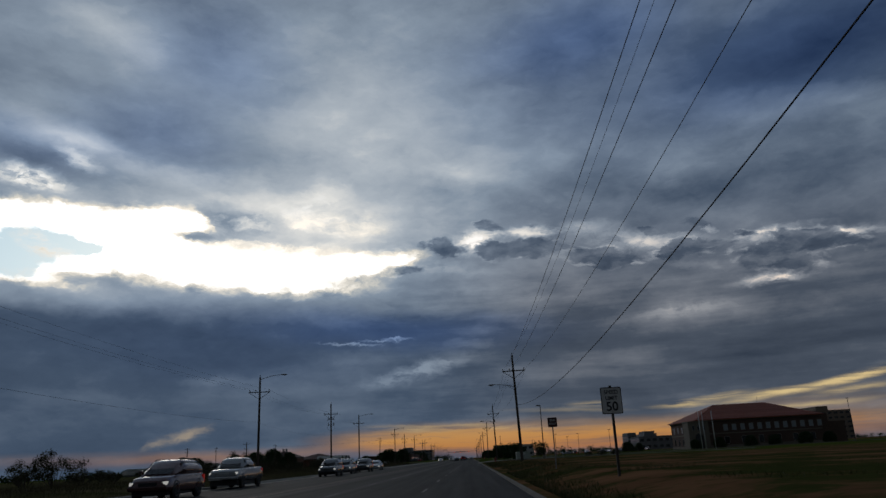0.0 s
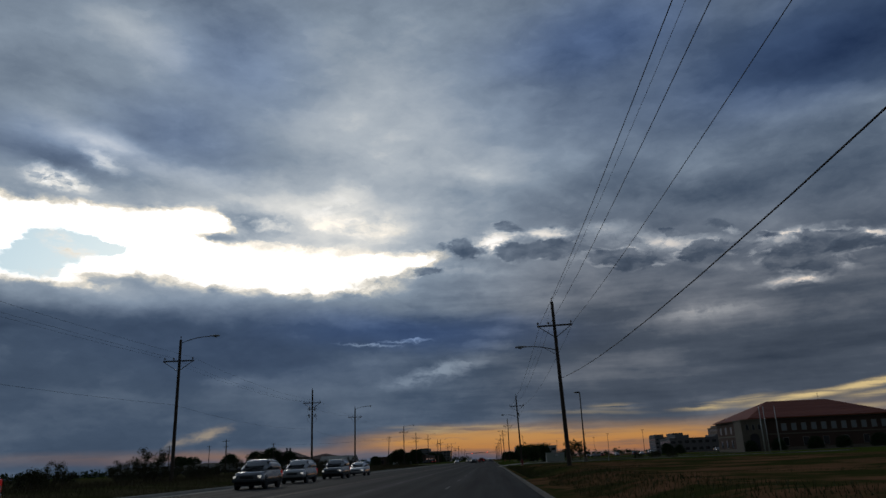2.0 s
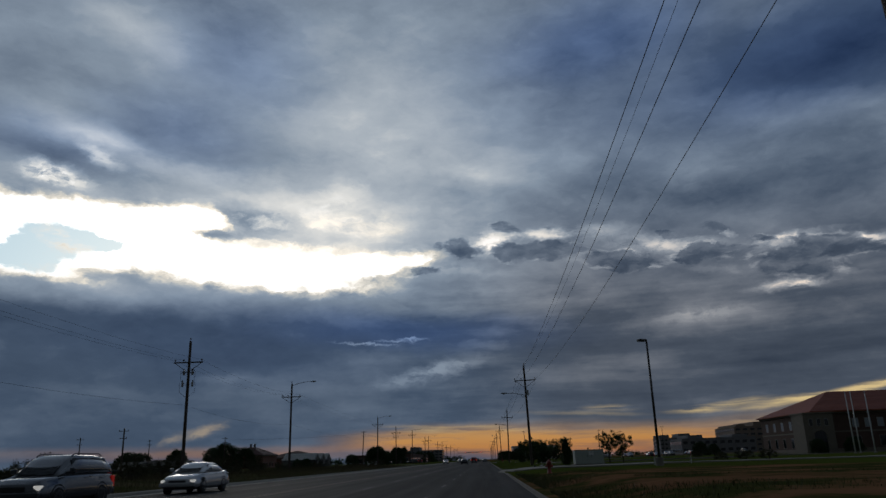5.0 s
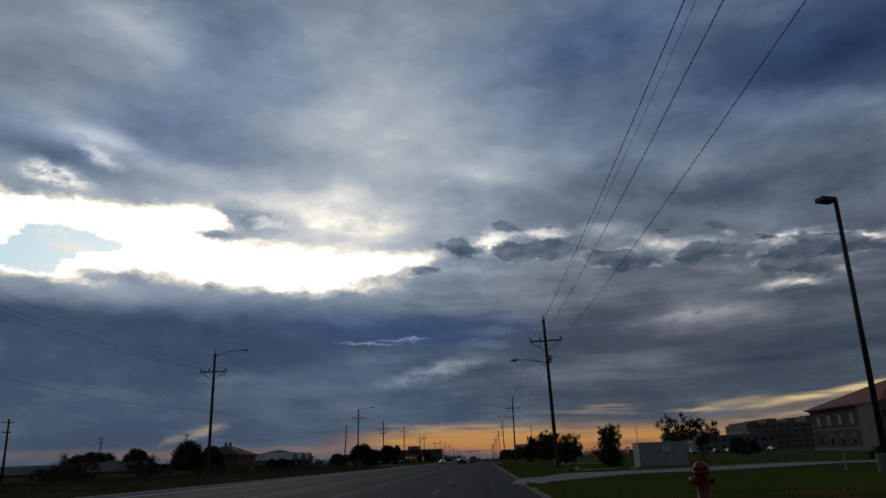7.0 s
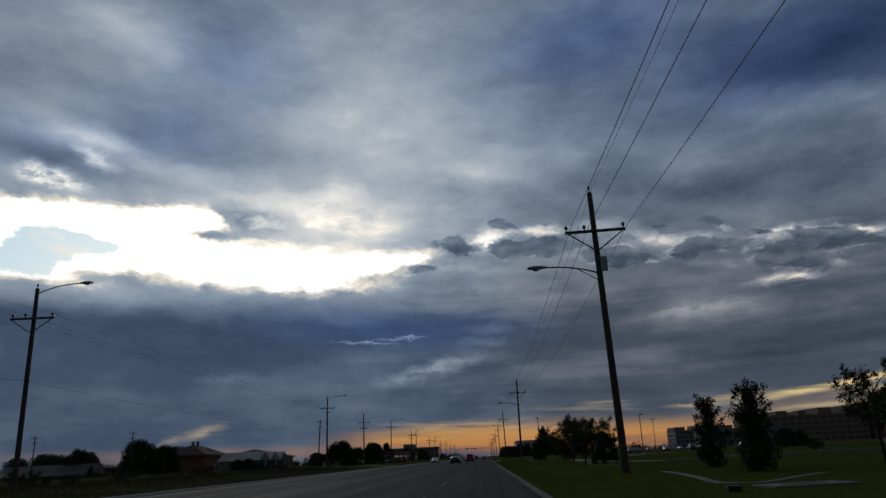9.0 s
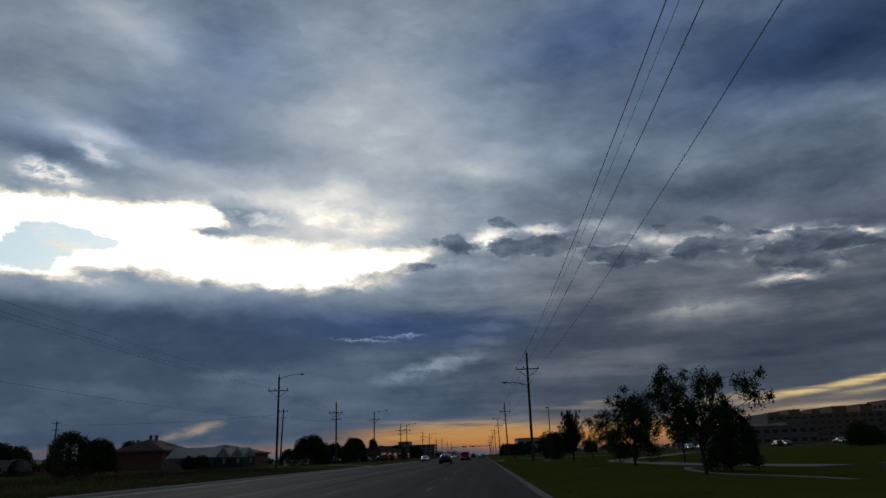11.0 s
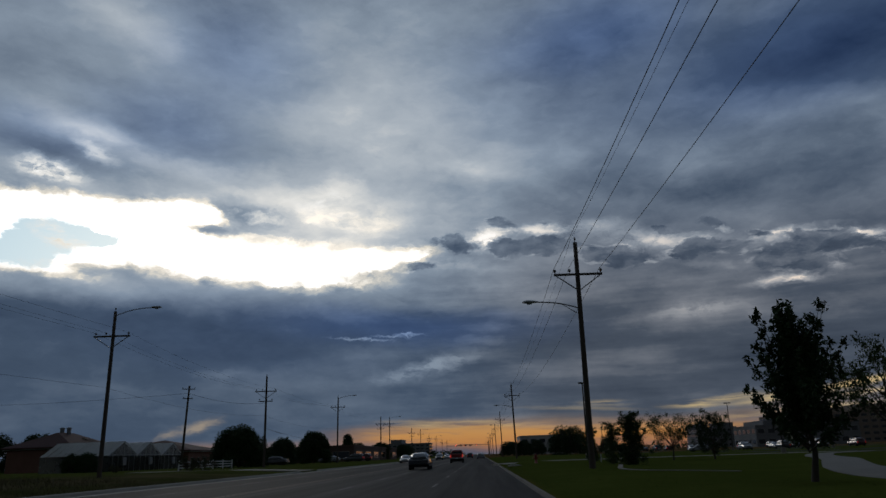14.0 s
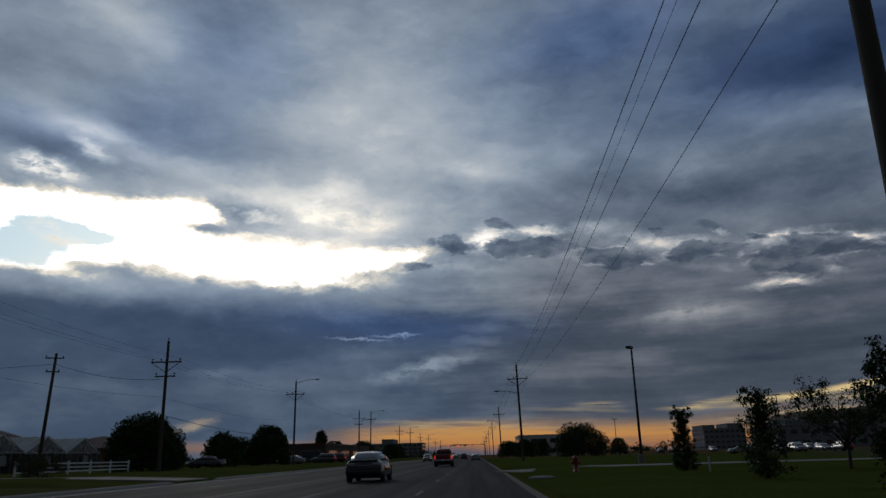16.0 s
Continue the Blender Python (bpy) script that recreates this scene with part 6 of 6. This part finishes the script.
def greenhouse(y):
    """One gabled bay with ribbed translucent sheet roof, its ridge running away from the road."""
    ob = thing("greenhouse", "gabled greenhouse bay with pale translucent sheet roof", "greenhouse", (0, 0, ground_height(-57, y)), 0, "greenhouses")
    x0, x1, w, ev, rd = -68.0, -57.0, 9.2, 2.5, 4.6
    for s in (-1, 1):
        for i in range(9):
            xa, xb = x0 + (x1 - x0) * i / 9 + 0.04, x0 + (x1 - x0) * (i + 1) / 9 - 0.04
            bm = bmesh.new()
            v = [bm.verts.new(p) for p in ((xa, y + s * (w / 2 + 0.2), ev - 0.05), (xb, y + s * (w / 2 + 0.2), ev - 0.05), (xb, y, rd), (xa, y, rd))]
            bm.faces.new(v)
            bmesh.ops.solidify(bm, geom=bm.faces[:], thickness=0.04)
            bmesh.ops.recalc_face_normals(bm, faces=bm.faces)
            part("roof_sheet", bm, GH_PANEL, ob)
    gable = bmesh.new()
    v = [gable.verts.new(p) for p in ((x1 - 0.1, y - w / 2, 0), (x1 - 0.1, y + w / 2, 0), (x1 - 0.1, y + w / 2, ev), (x1 - 0.1, y, rd - 0.1), (x1 - 0.1, y - w / 2, ev))]
    gable.faces.new(v)
    bmesh.ops.solidify(gable, geom=gable.faces[:], thickness=0.06)
    part("gable", gable, GH_SIDE_SHADED, ob, "translucent gable end coloured dark for its shade")
    part("side_wall", box(x0, x1 - 0.2, y - w / 2, y - w / 2 + 0.08, 0, ev - 0.1), GH_SIDE_SHADED, ob)
    part("side_wall", box(x0, x1 - 0.2, y + w / 2 - 0.08, y + w / 2, 0, ev - 0.1), GH_SIDE_SHADED, ob)
    for s in (-1, 1):
        part("rafter", tube([(x1 + 0.02, y + s * (w / 2), ev), (x1 + 0.02, y, rd)], 0.06, 6), GALVANISED, ob)
    part("tie_beam", tube([(x1 + 0.02, y - w / 2, ev), (x1 + 0.02, y + w / 2, ev)], 0.05, 6), GALVANISED, ob)
    for k in range(-2, 3):
        yy = y + k * w / 5
        part("mullion", tube([(x1 + 0.02, yy, 0), (x1 + 0.02, yy, rd - abs(k) * (rd - ev) * 0.4 - 0.05)], 0.04, 6), GALVANISED, ob)
    part("fan_box", box(x1 - 0.05, x1 + 0.25, y - 0.6, y + 0.6, 0.9, 2.1, 0.03), GALVANISED, ob, "square metal fan housing")


def hoop_house(x0, x1, y, r, h):
    ob = thing("hoop_house", "low white hoop house with a rounded plastic roof", "greenhouse", (0, 0, ground_height(x0, y)), 0, "hoop houses")
    n = 10
    for i in range(6):
        xa, xb = x0 + (x1 - x0) * i / 6, x0 + (x1 - x0) * (i + 1) / 6 - 0.06
        bm = bmesh.new()
        rows = [[bm.verts.new((x, y + r * math.cos(math.pi * k / n), 0.8 + (h - 0.8) * math.sin(math.pi * k / n))) for k in range(n + 1)] for x in (xa, xb)]
        for k in range(n):
            bm.faces.new((rows[0][k], rows[0][k + 1], rows[1][k + 1], rows[1][k]))
        bmesh.ops.solidify(bm, geom=bm.faces[:], thickness=0.05)
        bmesh.ops.recalc_face_normals(bm, faces=bm.faces)
        part("cover_sheet", bm, GH_PANEL, ob, "", True)
    for yy in (y - r, y + r):
        part("side_board", box(x0, x1, yy - 0.05, yy + 0.05, -0.1, 0.85), GH_SIDE_SHADED, ob)
    end = bmesh.new()
    end.faces.new([end.verts.new((x1, y + r * math.cos(math.pi * k / n), 0.8 + (h - 0.8) * math.sin(math.pi * k / n))) for k in range(n + 1)] + [end.verts.new((x1, y - r, 0)), end.verts.new((x1, y + r, 0))])
    bmesh.ops.solidify(end, geom=end.faces[:], thickness=0.05)
    part("end_wall", end, GH_SIDE_SHADED, ob)


def brick_hall(x0, x1, y0, y1, ev, rd, vents, label):
    ob = thing("brick_hall", label, "building")
    body = part("wall", box(x0, x1, y0, y1, -0.5, ev), BRICK_RED, ob)
    part("roof", hip_roof(x0, x1, y0, y1, ev, rd, min(x1 - x0, y1 - y0) * 0.48), ROOF_DARK, ob, "dark red-brown hipped roof")
    part("fascia", box(x0 - 0.6, x1 + 0.6, y0 - 0.6, y1 + 0.6, ev - 0.45, ev - 0.26), FRAME, ob)
    cx, cy = (x0 + x1) / 2, (y0 + y1) / 2
    for i in range(vents):
        v = part("roof_vent", turned([(0.45, 0), (0.45, 1.3), (0.55, 1.35), (0.55, 1.6), (0.2, 1.75)], 12, (cx - 1 + 1.6 * i, cy, rd - 0.5)), GALVANISED, ob)
    for i in range(5):
        window_in(body, x1, y0 + (i + 0.5) * (y1 - y0) / 5, 1.2, 1.4, 1.5, "x", WINDOW_DARK)


college()
block("office_block", "dark flat-roofed office block beyond the car park", 166, 196, 800, 830, 14.5, STUCCO_GREY, 4, 8, 6, ((0.0, 0.3, 3.2), (0.6, 0.95, 4.0)))
block("low_shop", "long low dark shop building beyond the car park", 124, 170, 560, 590, 9.0, STUCCO_GREY, 2, 10, 5, ((0.1, 0.3, 2.6), (0.7, 0.9, 2.2)))
block("hospital_wing", "large tan hospital building with stepped roof towers", 236, 330, 800, 860, 22.5, STUCCO_TAN, 5, 14, 8, ((0.03, 0.12, 2.6), (0.20, 0.30, 4.6), (0.40, 0.47, 4.0), (0.58, 0.70, 6.0), (0.82, 0.92, 6.8)))
block("hospital_block", "tall tan hospital block behind a lower wing", 334, 396, 790, 840, 29.0, STUCCO_TAN, 6, 10, 6, ((0.05, 0.25, 3.0), (0.45, 0.65, 5.0)))
block("hospital_low", "low pale wing in front of the hospital", 214, 262, 760, 795, 12.0, LIMESTONE, 3, 9, 5)
block("strip_shops", "long low brown shop building beside the far kerb", -58, -32, 404, 500, 3.9, BRICK_DARK, 1, 4, 6, glass=WINDOW_DARK)
block("clinic", "pale multi-storey clinic far down the road", -92, -44, 860, 900, 11.5, STUCCO_GREY, 4, 12, 6, ((0.3, 0.5, 4.0),))
block("white_store", "white low store building far down the near side", 18, 46, 560, 590, 8.0, WHITE_WALL, 2, 7, 4)
brick_hall(-101.5, -87.5, 372, 392, 5.7, 9.0, 2, "brick hall with dark hipped roof and two roof vents")
brick_hall(-94, -72, 398, 420, 4.6, 7.4, 0, "long brick hall with dark red hipped roof")
brick_hall(-140, -116, 360, 380, 3.2, 5.0, 0, "far brick house with dark hipped roof")
for y in (333.0, 342.6, 352.2):
    greenhouse(y)
hoop_house(-120, -97, 324, 4.6, 3.5)
hoop_house(-150, -124, 326, 4.6, 3.3)


def fence(x, y0, y1):
    ob = thing("fence", "white board fence with round-topped posts by the trees", "fence", (0, 0, ground_height(x, y0)))
    n = 6
    for i in range(n):
        y = y0 + (y1 - y0) * i / (n - 1)
        part("post", box(x - 0.07, x + 0.07, y - 0.07, y + 0.07, -0.2, 1.15, 0.02), WHITE_METAL, ob)
    for i in range(n - 1):
        ya, yb = y0 + (y1 - y0) * i / (n - 1) + 0.09, y0 + (y1 - y0) * (i + 1) / (n - 1) - 0.09
        for z in (0.30, 0.62, 0.94):
            part("rail", box(x - 0.02, x + 0.02, ya, yb, z - 0.06, z + 0.06), WHITE_METAL, ob)


fence(-34.6, 300.0, 318.5)


def signal_gantry(x, y, reach, side):
    ob = thing("traffic_signal", "traffic signal mast with red lights over the junction", "traffic signal", (x, y, 0))
    part("mast", tube([(0, 0, 0), (0, 0, 7.2)], [0.18, 0.14], 10), GALVANISED, ob)
    part("arm", tube([(0, 0, 6.3), (side * reach, 0, 6.7)], [0.13, 0.08], 8), GALVANISED, ob)
    for i in range(4):
        xx = side * reach * (0.4 + 0.19 * i)
        case = part("signal_head", box(xx - 0.6, xx + 0.6, -0.2, 0.1, 6.05, 6.5, 0.05), BRONZE, ob)
        part("lens", turned([(0.16, 0), (0.16, 0.03)], 12), SIGNAL_RED if i % 2 == 0 else LENS, case, "lit red signal lens" if i % 2 == 0 else "").matrix_local = pose(xx - 0.36, -0.21, 6.28, 90, 0, 0)


signal_gantry(4.5, 640, 17, -1)
signal_gantry(-20, 660, 14, 1)

# ---------------------------------------------------------------- grass and weeds
def blades(name, label, mat, count, seed, where, height, width):
    """Loose upright blades on the ground: one object."""
    rng = np.random.default_rng(seed)
    v, f = [], []
    while len(f) < count:
        x, y, h = where(rng)
        if x is None:
            continue
        z = ground_height(x, y) - 0.02
        a = rng.uniform(0, math.tau)
        hh = height * h * rng.uniform(0.5, 1.3)
        w = width * rng.uniform(0.6, 1.3)
        lx, ly = rng.normal(0, hh * 0.3, 2)
        n = len(v)
        v += [(x - w * math.cos(a), y - w * math.sin(a), z), (x + w * math.cos(a), y + w * math.sin(a), z), (x + lx, y + ly, z + hh)]
        f.append((n, n + 1, n + 2))
    tagged(new(name, quads(name, v, f, mat)), label, "grass", kind="stuff")


def lawn_at(rng):
    x, y = 1.95 + 22 * rng.random() ** 1.6, 127 + 179 * rng.random()
    if abs(y - 141.0 - 0.8 * max(x - 4, 0)) < 4.4 or abs(y - 290) < 4.5 or (noise.noise((x * 0.5, y * 0.5, 2)) < -0.25):
        return None, None, None
    for px, py in bed_edge[::2] + walk_path[::2] + wide_path[::2]:
        if abs(px - x) < 0.9 and abs(py - y) < 1.6:
            return None, None, None
    return x, y, 1.0


def lot_at(rng):
    x, y = 1.95 + 30 * rng.random() ** 2.2, 14 + 112 * rng.random()
    n = noise.noise((x * 0.35, y * 0.22, 5))
    near_kerb = 1 - ease(x, 4.0, 7.5)
    if n < 0.12 - 0.3 * near_kerb:
        return None, None, None
    return x, y, 0.5 + 1.6 * max(n, 0) + 1.5 * near_kerb


def verge_at(rng):
    x, y = -17.7 - 16 * rng.random() ** 1.3, 20 + 240 * rng.random()
    if abs(y - 291) < 4:
        return None, None, None
    return x, y, 0.35 + 0.9 * ease(-x, 18.5, 24) * (0.7 + noise.noise((x * 0.3, y * 0.15, 8)))


blades("lawn_grass", "short green mown lawn grass", GRASS, 70000, 1, lawn_at, 0.045, 0.008)
blades("dirt_weeds", "patchy olive weeds growing in the dirt lot", LOT_WEEDS, 42000, 2, lot_at, 0.065, 0.010)
blades("verge_weeds", "tall dry weeds along the far verge", WEEDS, 90000, 3, verge_at, 0.42, 0.010)


def far_woods():
    rng = np.random.default_rng(8)
    centres, radii = [], []
    for i in range(900):
        side = rng.choice((-1, 1), p=(0.5, 0.5))
        y = rng.uniform(640, 1500)
        x = side * rng.uniform(26, 60 + (y - 400) * 0.75)
        if side > 0 and 110 < x < 440 and 540 < y < 880:
            continue
        r = rng.uniform(2.2, 4.6)
        centres.append((x, y, r * rng.uniform(0.5, 1.0)))
        radii.append(r)
    for i in range(170):
        centres.append((-150 - 300 * rng.random(), 300 + 260 * rng.random(), 2.0))
        radii.append(rng.uniform(2.0, 3.8))
    v, f = leaf_cloud(centres, radii, 52000, 0.75, 8, 0.75, soft=0.5)
    tagged(new("far_woods", leaf_mesh("far_woods", v, f, LEAF_DEEP)), "dark band of distant trees along the horizon", "trees", kind="stuff")


far_woods()
